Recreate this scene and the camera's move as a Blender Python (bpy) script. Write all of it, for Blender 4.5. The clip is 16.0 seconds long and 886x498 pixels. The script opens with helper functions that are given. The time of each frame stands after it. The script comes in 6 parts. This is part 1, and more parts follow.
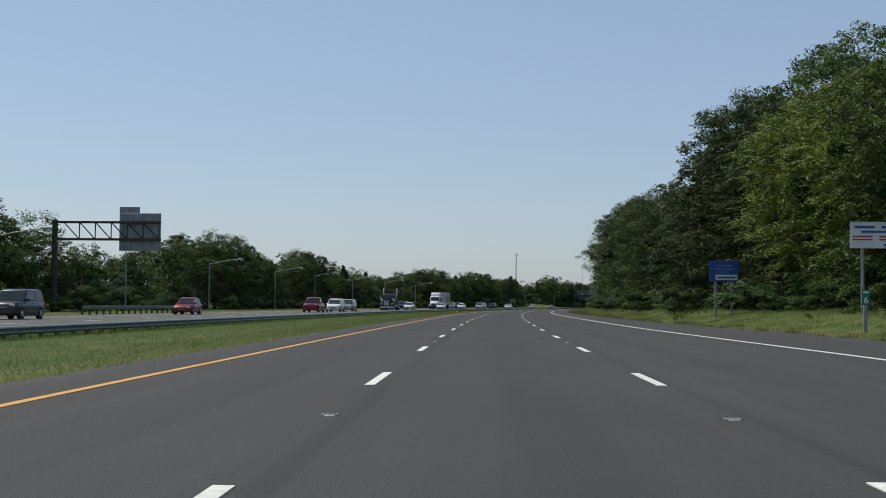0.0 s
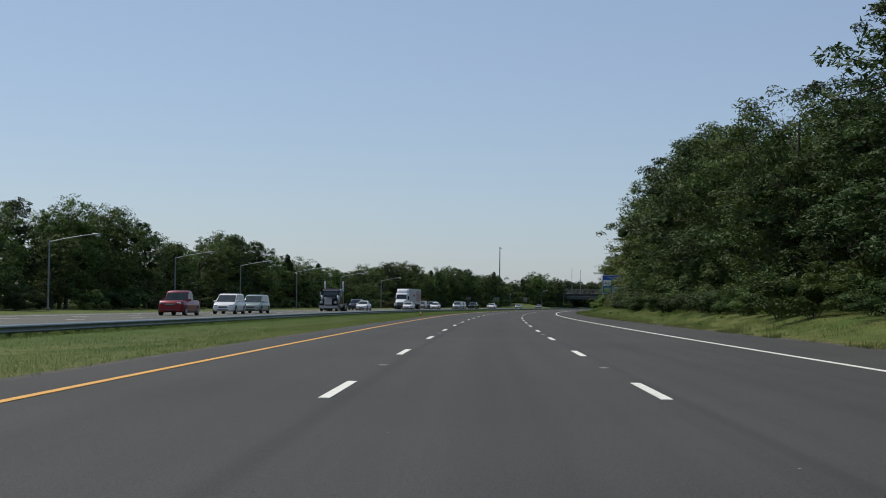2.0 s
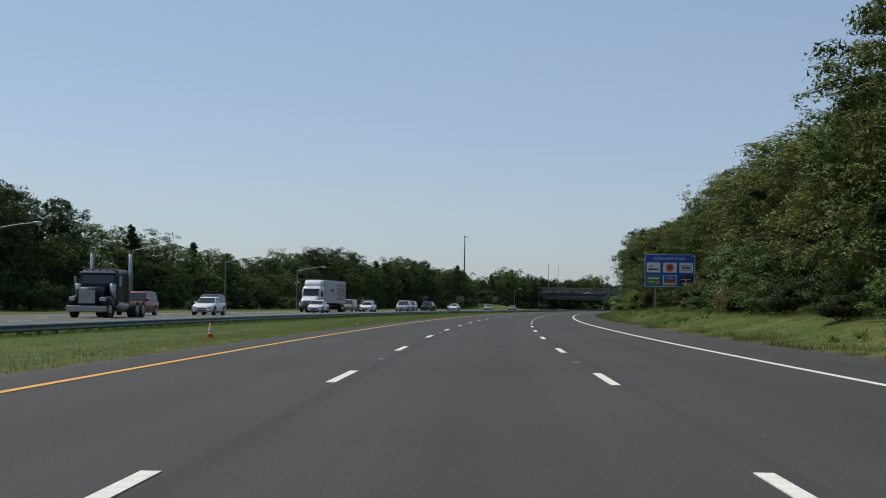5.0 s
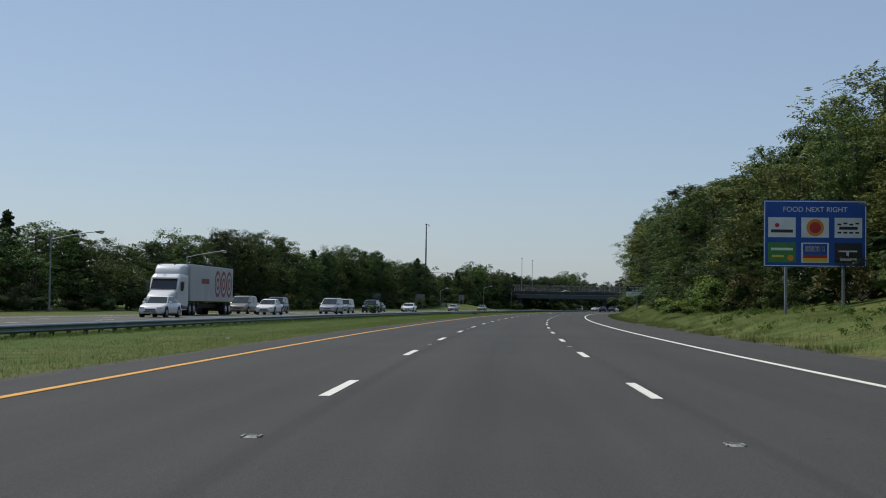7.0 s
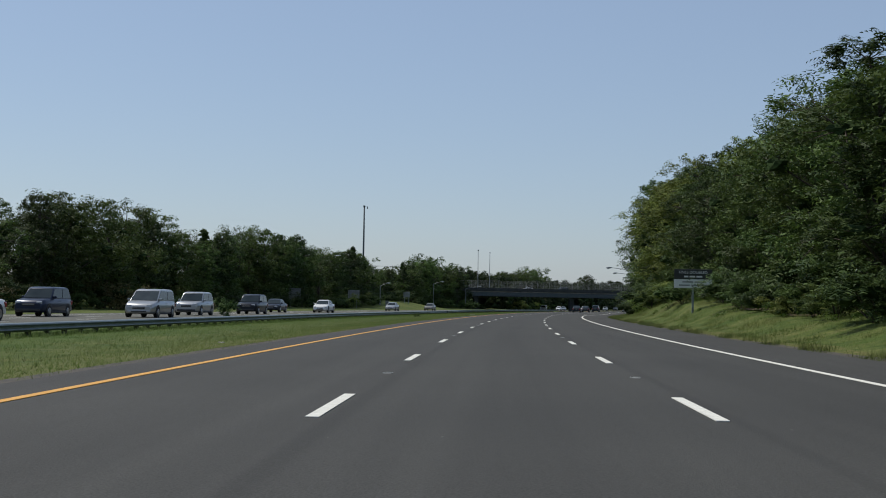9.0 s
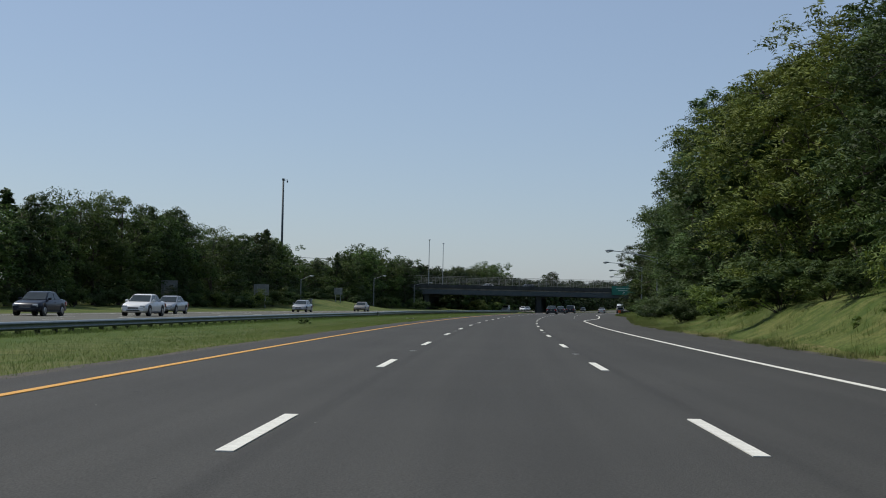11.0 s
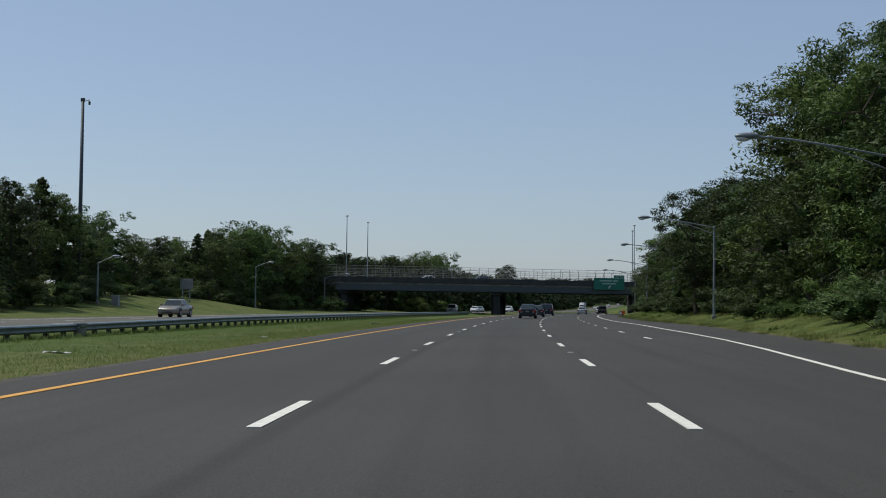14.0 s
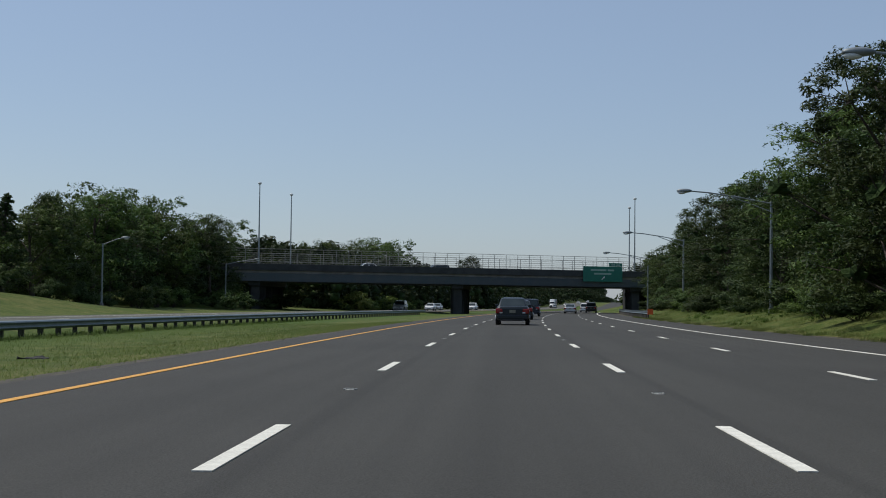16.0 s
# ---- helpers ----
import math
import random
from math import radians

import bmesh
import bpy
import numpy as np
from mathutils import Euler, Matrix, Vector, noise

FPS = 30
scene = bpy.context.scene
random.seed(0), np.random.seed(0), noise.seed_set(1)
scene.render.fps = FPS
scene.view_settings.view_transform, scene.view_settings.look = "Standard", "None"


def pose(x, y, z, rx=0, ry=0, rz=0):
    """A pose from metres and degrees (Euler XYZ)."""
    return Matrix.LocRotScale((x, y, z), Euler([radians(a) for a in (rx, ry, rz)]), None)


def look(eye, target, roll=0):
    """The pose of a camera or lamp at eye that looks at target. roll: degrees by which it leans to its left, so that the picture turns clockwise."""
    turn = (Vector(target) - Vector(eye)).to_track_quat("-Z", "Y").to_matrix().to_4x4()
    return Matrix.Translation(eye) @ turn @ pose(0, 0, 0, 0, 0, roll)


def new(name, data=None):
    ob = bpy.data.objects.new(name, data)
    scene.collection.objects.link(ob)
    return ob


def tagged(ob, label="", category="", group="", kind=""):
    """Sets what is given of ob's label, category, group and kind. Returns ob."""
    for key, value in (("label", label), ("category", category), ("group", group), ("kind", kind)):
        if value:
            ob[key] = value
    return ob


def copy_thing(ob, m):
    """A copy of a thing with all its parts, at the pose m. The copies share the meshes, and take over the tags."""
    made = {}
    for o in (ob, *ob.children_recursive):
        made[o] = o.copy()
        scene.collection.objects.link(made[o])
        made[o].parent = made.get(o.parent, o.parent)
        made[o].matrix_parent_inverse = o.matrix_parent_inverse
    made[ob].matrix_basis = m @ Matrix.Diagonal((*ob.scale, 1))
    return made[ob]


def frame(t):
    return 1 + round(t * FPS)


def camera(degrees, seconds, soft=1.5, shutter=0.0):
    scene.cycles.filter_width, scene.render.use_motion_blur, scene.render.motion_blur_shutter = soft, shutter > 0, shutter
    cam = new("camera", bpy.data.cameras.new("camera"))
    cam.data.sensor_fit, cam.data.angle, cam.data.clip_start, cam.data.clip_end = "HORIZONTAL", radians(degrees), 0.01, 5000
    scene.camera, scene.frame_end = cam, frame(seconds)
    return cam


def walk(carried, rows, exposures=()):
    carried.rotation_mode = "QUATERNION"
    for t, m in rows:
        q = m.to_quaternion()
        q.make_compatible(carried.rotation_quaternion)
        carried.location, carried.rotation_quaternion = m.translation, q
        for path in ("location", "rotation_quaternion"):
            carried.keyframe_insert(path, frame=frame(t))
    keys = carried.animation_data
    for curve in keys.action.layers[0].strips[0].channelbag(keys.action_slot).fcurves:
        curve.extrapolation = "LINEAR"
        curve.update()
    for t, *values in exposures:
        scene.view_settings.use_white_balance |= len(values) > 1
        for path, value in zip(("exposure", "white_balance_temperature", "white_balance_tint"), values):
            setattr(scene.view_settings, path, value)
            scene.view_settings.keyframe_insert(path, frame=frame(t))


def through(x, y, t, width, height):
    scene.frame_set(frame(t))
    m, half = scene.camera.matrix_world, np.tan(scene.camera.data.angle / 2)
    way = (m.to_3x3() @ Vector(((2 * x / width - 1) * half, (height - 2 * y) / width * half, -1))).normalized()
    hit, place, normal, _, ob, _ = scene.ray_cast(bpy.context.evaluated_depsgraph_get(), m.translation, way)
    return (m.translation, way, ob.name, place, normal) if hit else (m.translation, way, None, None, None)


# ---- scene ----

# ---- camera ----
cam = camera(37.03, 16.0, soft=1.0)
EYE = 1.02
ROWS = [
    (0.0, 0.00, 0.00, -0.09, 2.42, -0.48), (0.5, 0.51, 15.89, -0.15, 2.37, -0.39), (1.0, 1.10, 31.69, -0.40, 2.485, -0.39),
    (1.5, 1.77, 47.55, -0.81, 2.415, -0.79), (2.0, 2.53, 63.35, -0.915, 2.405, -0.68), (2.5, 3.30, 79.15, -1.065, 2.47, -1.0),
    (3.0, 4.085, 94.88, -1.397, 2.466, -1.2), (5.5, 9.07, 173.02, -2.743, 2.453, -0.70), (6.0, 10.265, 188.81, -3.10, 2.54, -0.59),
    (6.5, 11.683, 204.67, -3.568, 2.555, -0.63), (7.0, 13.12, 220.39, -3.913, 2.47, -0.82), (7.5, 14.683, 236.19, -4.323, 2.484, -1.03),
    (8.0, 16.459, 251.97, -4.742, 2.458, -0.87), (8.5, 18.359, 267.79, -5.356, 2.516, -1.11), (9.0, 20.45, 283.68, -5.922, 2.453, -0.98),
    (9.5, 22.679, 299.52, -6.512, 2.478, -1.20), (12.0, 36.036, 379.53, -8.478, 2.486, -0.70), (12.5, 38.991, 395.33, -8.868, 2.56, -0.59),
    (13.0, 42.044, 411.045, -9.325, 2.562, -0.65), (13.5, 45.152, 426.74, -9.674, 2.50, -0.63), (14.0, 48.486, 442.33, -10.015, 2.539, -0.685),
    (14.5, 51.871, 457.97, -10.433, 2.50, -0.67), (15.0, 55.195, 473.586, -10.823, 2.454, -0.63), (15.5, 58.732, 489.154, -11.178, 2.476, -0.73),
    (16.0, 62.437, 504.767, -11.618, 2.443, -0.66),
]
walk(cam, [(t, pose(x, y, EYE, 90 + pitch, roll, yaw)) for t, x, y, yaw, pitch, roll in ROWS],
     exposures=[(0.0, 0.04, 6500, 9.2), (3.0, 0.04, 6500, 9.2), (9.0, 0.0, 6500, 9.2), (13.0, -0.04, 6500, 9.2), (16.0, -0.05, 6500, 9.2)])

# ---- daylight ----
SUN_BEARING, SUN_HEIGHT = -54.0, 57.0   # degrees clockwise from +y, degrees above the horizon
world = bpy.data.worlds.new("sky")
scene.world = world
world.use_nodes = True
wn = world.node_tree.nodes
sky = wn.new("ShaderNodeTexSky")
sky.sky_type, sky.sun_disc = "NISHITA", False
sky.sun_elevation, sky.sun_rotation = radians(SUN_HEIGHT), radians(SUN_BEARING)
sky.altitude, sky.air_density, sky.dust_density, sky.ozone_density = 0, 1.0, 0.75, 3.0
haze = wn.new("ShaderNodeMix")          # summer haze evens the sky out
haze.data_type = "RGBA"
haze.inputs["Factor"].default_value = 0.48
haze.inputs["B"].default_value = (2.98, 3.68, 5.0, 1.0)
world.node_tree.links.new(sky.outputs["Color"], haze.inputs["A"])
world.node_tree.links.new(haze.outputs["Result"], wn["Background"].inputs["Color"])
wn["Background"].inputs["Strength"].default_value = 0.111
sun = new("sun", bpy.data.lights.new("sun", "SUN"))
sun.data.energy, sun.data.angle, sun.data.color = 3.1, radians(0.6), (1.0, 0.94, 0.85)
az, el = radians(SUN_BEARING), radians(SUN_HEIGHT)
sun.matrix_world = look((0, 0, 0), (-math.sin(az) * math.cos(el), -math.cos(az) * math.cos(el), -math.sin(el)))


# ---- materials ----
def rgb(*c):
    return (*c, 1.0)


def material(name, colour, rough=0.6, metal=0.0, second=None, scale=3.0, fine=0.0, bump=0.0, bump_scale=40.0, vary=0.0, spec=0.5, coords="Object"):
    """A surface with broad blotches between two colours, a fine grain, a bump and a shift from object to object."""
    m = bpy.data.materials.new(name)
    m.use_nodes = True
    nt, links = m.node_tree, m.node_tree.links
    p = nt.nodes["Principled BSDF"]
    p.inputs["Roughness"].default_value, p.inputs["Metallic"].default_value = rough, metal
    p.inputs["Specular IOR Level"].default_value = spec
    tc = nt.nodes.new("ShaderNodeTexCoord")
    mix = nt.nodes.new("ShaderNodeMix")
    mix.data_type = "RGBA"
    mix.inputs["A"].default_value = rgb(*colour)
    mix.inputs["B"].default_value = rgb(*(second or [c * 0.8 for c in colour]))
    n1 = nt.nodes.new("ShaderNodeTexNoise")
    n1.inputs["Scale"].default_value, n1.inputs["Detail"].default_value = scale, 4
    links.new(tc.outputs[coords], n1.inputs["Vector"])
    ramp = nt.nodes.new("ShaderNodeMapRange")
    ramp.inputs["From Min"].default_value, ramp.inputs["From Max"].default_value = 0.35, 0.65
    links.new(n1.outputs["Fac"], ramp.inputs["Value"])
    links.new(ramp.outputs["Result"], mix.inputs["Factor"])
    out = mix.outputs["Result"]
    if fine or vary:
        hsv = nt.nodes.new("ShaderNodeHueSaturation")
        links.new(out, hsv.inputs["Color"])
        total = None
        if fine:
            n2 = nt.nodes.new("ShaderNodeTexNoise")
            n2.inputs["Scale"].default_value, n2.inputs["Detail"].default_value = bump_scale, 3
            links.new(tc.outputs[coords], n2.inputs["Vector"])
            r2 = nt.nodes.new("ShaderNodeMapRange")
            r2.inputs["From Min"].default_value, r2.inputs["From Max"].default_value = 0.3, 0.7
            r2.inputs["To Min"].default_value, r2.inputs["To Max"].default_value = 1 - fine, 1 + fine
            links.new(n2.outputs["Fac"], r2.inputs["Value"])
            total = r2.outputs["Result"]
        if vary:
            info = nt.nodes.new("ShaderNodeObjectInfo")
            r3 = nt.nodes.new("ShaderNodeMapRange")
            r3.inputs["To Min"].default_value, r3.inputs["To Max"].default_value = 1 - vary, 1 + vary
            links.new(info.outputs["Random"], r3.inputs["Value"])
            if total is None:
                total = r3.outputs["Result"]
            else:
                mu = nt.nodes.new("ShaderNodeMath")
                mu.operation = "MULTIPLY"
                links.new(total, mu.inputs[0])
                links.new(r3.outputs["Result"], mu.inputs[1])
                total = mu.outputs[0]
        links.new(total, hsv.inputs["Value"])
        out = hsv.outputs["Color"]
    links.new(out, p.inputs["Base Color"])
    if bump:
        nb = nt.nodes.new("ShaderNodeTexNoise")
        nb.inputs["Scale"].default_value, nb.inputs["Detail"].default_value = bump_scale, 3
        links.new(tc.outputs[coords], nb.inputs["Vector"])
        b = nt.nodes.new("ShaderNodeBump")
        b.inputs["Strength"].default_value, b.inputs["Distance"].default_value = bump, 0.02
        links.new(nb.outputs["Fac"], b.inputs["Height"])
        links.new(b.outputs["Normal"], p.inputs["Normal"])
    return m


def leaf_material(name, dark, light, through=0.22, patch=0.3):
    """Leaves: colour from leaf to leaf, in patches and from tree to tree, with some light passing through them."""
    m = bpy.data.materials.new(name)
    m.use_nodes = True
    nt, links = m.node_tree, m.node_tree.links
    p = nt.nodes["Principled BSDF"]
    p.inputs["Roughness"].default_value, p.inputs["Specular IOR Level"].default_value = 0.55, 0.12
    geo, info = nt.nodes.new("ShaderNodeNewGeometry"), nt.nodes.new("ShaderNodeObjectInfo")
    tc, noi = nt.nodes.new("ShaderNodeTexCoord"), nt.nodes.new("ShaderNodeTexNoise")
    noi.inputs["Scale"].default_value = patch
    links.new(tc.outputs["Object"], noi.inputs["Vector"])
    add = nt.nodes.new("ShaderNodeMath")
    add.operation = "MULTIPLY_ADD"
    links.new(geo.outputs["Random Per Island"], add.inputs[0])
    add.inputs[1].default_value = 0.45
    links.new(noi.outputs["Fac"], add.inputs[2])
    mr = nt.nodes.new("ShaderNodeMapRange")
    mr.inputs["From Min"].default_value, mr.inputs["From Max"].default_value = 0.4, 1.05
    links.new(add.outputs[0], mr.inputs["Value"])
    mix = nt.nodes.new("ShaderNodeMix")
    mix.data_type = "RGBA"
    mix.inputs["A"].default_value, mix.inputs["B"].default_value = rgb(*dark), rgb(*light)
    links.new(mr.outputs["Result"], mix.inputs["Factor"])
    hsv = nt.nodes.new("ShaderNodeHueSaturation")
    rv = nt.nodes.new("ShaderNodeMapRange")
    rv.inputs["To Min"].default_value, rv.inputs["To Max"].default_value = 0.72, 1.28
    links.new(info.outputs["Random"], rv.inputs["Value"])
    links.new(rv.outputs["Result"], hsv.inputs["Value"])
    rh = nt.nodes.new("ShaderNodeMapRange")
    rh.inputs["To Min"].default_value, rh.inputs["To Max"].default_value = 0.485, 0.51
    links.new(info.outputs["Random"], rh.inputs["Value"])
    links.new(rh.outputs["Result"], hsv.inputs["Hue"])
    links.new(mix.outputs["Result"], hsv.inputs["Color"])
    links.new(hsv.outputs["Color"], p.inputs["Base Color"])
    tr, ms = nt.nodes.new("ShaderNodeBsdfTranslucent"), nt.nodes.new("ShaderNodeMixShader")
    links.new(hsv.outputs["Color"], tr.inputs["Color"])
    ms.inputs["Fac"].default_value = through
    links.new(p.outputs["BSDF"], ms.inputs[1])
    links.new(tr.outputs["BSDF"], ms.inputs[2])
    links.new(ms.outputs["Shader"], nt.nodes["Material Output"].inputs["Surface"])
    return m


ASPHALT = material("asphalt", (0.0545, 0.0535, 0.047), 0.84, second=(0.045, 0.0443, 0.039), scale=0.12, fine=0.35, bump=0.35, bump_scale=60, spec=0.3)


def add_road_wear(m):
    """Paving joints, tyre tracks and an oil stripe along the lanes: u runs across the road, v along it."""
    nt, links = m.node_tree, m.node_tree.links
    p = nt.nodes["Principled BSDF"]
    old = p.inputs["Base Color"].links[0].from_socket
    uv, sep = nt.nodes.new("ShaderNodeUVMap"), nt.nodes.new("ShaderNodeSeparateXYZ")
    links.new(uv.outputs["UV"], sep.inputs["Vector"])

    def node(op, a, b=None, c=None):
        n = nt.nodes.new("ShaderNodeMath")
        n.operation = op
        for i, v in enumerate((a, b, c)):
            if v is None:
                continue
            if isinstance(v, (int, float)):
                n.inputs[i].default_value = v
            else:
                links.new(v, n.inputs[i])
        return n.outputs[0]
    u, total = sep.outputs["X"], None
    stretch = nt.nodes.new("ShaderNodeMapping")
    stretch.inputs["Scale"].default_value = (2.2, 0.035, 1)
    links.new(uv.outputs["UV"], stretch.inputs["Vector"])
    long_noise = nt.nodes.new("ShaderNodeTexNoise")
    long_noise.inputs["Scale"].default_value, long_noise.inputs["Detail"].default_value = 1.0, 4
    links.new(stretch.outputs["Vector"], long_noise.inputs["Vector"])
    total = node("MULTIPLY_ADD", long_noise.outputs["Fac"], 0.5, 0.76)
    for centre, width, depth in ((-1.62, 0.1, 0.2), (1.98, 0.08, 0.16), (5.05, 0.07, 0.12), (0.1, 0.55, 0.1), (-3.4, 0.5, 0.08), (3.6, 0.5, 0.08)):
        gap = node("ABSOLUTE", node("SUBTRACT", u, centre))
        ramp = nt.nodes.new("ShaderNodeMapRange")
        ramp.interpolation_type = "SMOOTHSTEP"
        ramp.inputs["From Min"].default_value, ramp.inputs["From Max"].default_value = width * 0.3, width * 1.6
        ramp.inputs["To Min"].default_value, ramp.inputs["To Max"].default_value = 1 - depth, 1.0
        links.new(gap, ramp.inputs["Value"])
        total = node("MULTIPLY", total, ramp.outputs["Result"])
    hsv = nt.nodes.new("ShaderNodeHueSaturation")
    links.new(old, hsv.inputs["Color"])
    links.new(total, hsv.inputs["Value"])
    out = hsv.outputs["Color"]
    for scale, radius, share, colour in ((1.6, 0.026, 0.55, (0.34, 0.33, 0.3)), (1.1, 0.05, 0.6, (0.02, 0.02, 0.019))):      # pale grit and dark spots
        cells = nt.nodes.new("ShaderNodeTexVoronoi")
        cells.inputs["Scale"].default_value = scale
        links.new(uv.outputs["UV"], cells.inputs["Vector"])
        pick_cell = nt.nodes.new("ShaderNodeSeparateColor")
        links.new(cells.outputs["Color"], pick_cell.inputs["Color"])
        speck = node("MULTIPLY", node("LESS_THAN", cells.outputs["Distance"], node("MULTIPLY", pick_cell.outputs["Green"], radius)), node("GREATER_THAN", pick_cell.outputs["Red"], share))
        mix = nt.nodes.new("ShaderNodeMix")
        mix.data_type = "RGBA"
        mix.inputs["B"].default_value = rgb(*colour)
        links.new(speck, mix.inputs["Factor"])
        links.new(out, mix.inputs["A"])
        out = mix.outputs["Result"]
    links.new(out, p.inputs["Base Color"])


add_road_wear(ASPHALT)
ASPHALT_OLD = material("weathered asphalt", (0.108, 0.106, 0.082), 0.9, second=(0.08, 0.08, 0.064), scale=0.2, fine=0.2, bump=0.4, bump_scale=30)
GRASS = material("mown grass", (0.066, 0.1, 0.022), 0.9, second=(0.13, 0.14, 0.045), scale=0.3, fine=0.45, bump=0.9, bump_scale=14, spec=0.1)


def add_straw(m):
    """Dry straw-coloured drifts and bare spots in the turf."""
    nt, links = m.node_tree, m.node_tree.links
    p = nt.nodes["Principled BSDF"]
    old = p.inputs["Base Color"].links[0].from_socket
    tc = nt.nodes.new("ShaderNodeTexCoord")
    for scale, low, high, colour in ((0.16, 0.54, 0.74, (0.15, 0.145, 0.05)), (1.1, 0.6, 0.76, (0.2, 0.17, 0.07)), (2.2, 0.5, 0.66, (0.04, 0.074, 0.014)), (0.7, 0.52, 0.64, (0.05, 0.082, 0.018))):
        n = nt.nodes.new("ShaderNodeTexNoise")
        n.inputs["Scale"].default_value, n.inputs["Detail"].default_value = scale, 5
        links.new(tc.outputs["Object"], n.inputs["Vector"])
        r = nt.nodes.new("ShaderNodeMapRange")
        r.inputs["From Min"].default_value, r.inputs["From Max"].default_value, r.inputs["To Max"].default_value = low, high, 0.7
        links.new(n.outputs["Fac"], r.inputs["Value"])
        mix = nt.nodes.new("ShaderNodeMix")
        mix.data_type = "RGBA"
        mix.inputs["B"].default_value = rgb(*colour)
        links.new(r.outputs["Result"], mix.inputs["Factor"])
        links.new(old, mix.inputs["A"])
        old = mix.outputs["Result"]
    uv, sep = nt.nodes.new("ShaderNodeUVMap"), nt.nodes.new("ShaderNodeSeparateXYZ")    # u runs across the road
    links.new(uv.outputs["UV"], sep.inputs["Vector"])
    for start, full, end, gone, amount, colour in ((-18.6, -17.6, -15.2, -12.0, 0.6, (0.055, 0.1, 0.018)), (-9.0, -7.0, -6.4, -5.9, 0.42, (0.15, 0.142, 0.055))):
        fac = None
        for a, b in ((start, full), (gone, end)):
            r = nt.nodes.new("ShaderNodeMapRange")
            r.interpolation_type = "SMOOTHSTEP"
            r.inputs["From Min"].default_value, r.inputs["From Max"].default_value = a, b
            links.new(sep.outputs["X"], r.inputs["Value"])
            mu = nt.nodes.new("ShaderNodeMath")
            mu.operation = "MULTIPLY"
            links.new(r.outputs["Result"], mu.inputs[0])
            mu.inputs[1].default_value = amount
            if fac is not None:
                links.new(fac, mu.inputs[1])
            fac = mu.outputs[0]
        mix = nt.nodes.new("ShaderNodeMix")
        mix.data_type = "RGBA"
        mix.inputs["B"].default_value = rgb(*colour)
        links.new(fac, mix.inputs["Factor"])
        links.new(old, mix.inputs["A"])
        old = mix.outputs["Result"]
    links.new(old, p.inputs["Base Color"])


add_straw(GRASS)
BLADES = leaf_material("grass blades", (0.06, 0.122, 0.02), (0.165, 0.195, 0.062), 0.5, 0.2)
LUSH = leaf_material("lush weeds", (0.048, 0.105, 0.018), (0.115, 0.18, 0.036), 0.5, 0.4)
STRAW = material("dry grass", (0.15, 0.14, 0.055), 0.95, second=(0.09, 0.11, 0.03), scale=1.6, fine=0.4, bump=0.8, bump_scale=14, spec=0.1)
DIRT = material("gravelly dirt", (0.085, 0.072, 0.055), 0.95, second=(0.055, 0.05, 0.042), scale=1.2, fine=0.4, bump=0.8, bump_scale=14)
WHITE_PAINT = material("white road paint", (0.78, 0.77, 0.68), 0.7, second=(0.66, 0.65, 0.57), scale=6, fine=0.12, bump_scale=60, vary=0.06)
YELLOW_PAINT = material("yellow road paint", (0.74, 0.37, 0.055), 0.7, second=(0.62, 0.31, 0.05), scale=4, fine=0.12, bump_scale=60)
GALV = material("galvanised steel", (0.26, 0.29, 0.30), 0.5, 0.4, second=(0.19, 0.215, 0.225), scale=1.5, fine=0.1, bump_scale=20)
RAIL_BEAM = material("weathered guard rail steel", (0.15, 0.185, 0.19), 0.45, 0.35, second=(0.11, 0.135, 0.14), scale=1.2, fine=0.12, bump_scale=20)
POST_WOOD = material("weathered post", (0.09, 0.085, 0.075), 0.9, second=(0.06, 0.055, 0.05), scale=5, fine=0.2)
CONCRETE = material("stained concrete", (0.25, 0.24, 0.225), 0.9, second=(0.15, 0.145, 0.135), scale=0.6, fine=0.15, bump=0.3, bump_scale=12)
BRIDGE_STEEL = material("dark blue-green bridge paint", (0.042, 0.06, 0.07), 0.6, second=(0.058, 0.07, 0.074), scale=0.8, fine=0.15, bump_scale=6)
BARK = material("bark", (0.075, 0.06, 0.045), 0.95, second=(0.045, 0.037, 0.03), scale=3, fine=0.3, bump=0.7, bump_scale=14)
LEAF = leaf_material("broad leaves", (0.026, 0.053, 0.014), (0.118, 0.172, 0.042))
LEAF_BRIGHT = leaf_material("yellow-green leaves", (0.06, 0.1, 0.018), (0.2, 0.25, 0.052))
LEAF_DARK = leaf_material("dark leaves", (0.02, 0.04, 0.014), (0.074, 0.108, 0.033))
# For the far woods: the deep shade they lie in is put into the colour.
LEAF_SHADE = leaf_material("shade-coloured leaves", (0.018, 0.034, 0.014), (0.055, 0.08, 0.028), 0.2)
LEAF_AILANTHUS = leaf_material("compound leaves", (0.022, 0.048, 0.014), (0.098, 0.152, 0.042))
LEAF_OLIVE = leaf_material("olive leaves", (0.045, 0.064, 0.016), (0.17, 0.195, 0.05))
LEAF_BROWN = leaf_material("dry brown leaves", (0.06, 0.062, 0.022), (0.15, 0.13, 0.05))
# Fills the crowns; the shade between the leaves is put into this colour.
INNER_SHADE = material("shaded inner foliage", (0.036, 0.062, 0.02), 0.95, second=(0.022, 0.04, 0.014), scale=2, fine=0.4, bump_scale=8, spec=0.1)


# ---- building helpers ----
def thing(name, label="", category="", group="", kind="", at=None):
    ob = tagged(new(name), label, category, group, kind)
    if at is not None:
        ob.matrix_world = at
    return ob


def mesh_of(name, verts, faces, mat, smooth=False):
    me = bpy.data.meshes.new(name)
    me.from_pydata(verts, [], faces)
    me.materials.append(mat)
    if smooth:
        me.polygons.foreach_set("use_smooth", [True] * len(me.polygons))
    me.update()
    return me


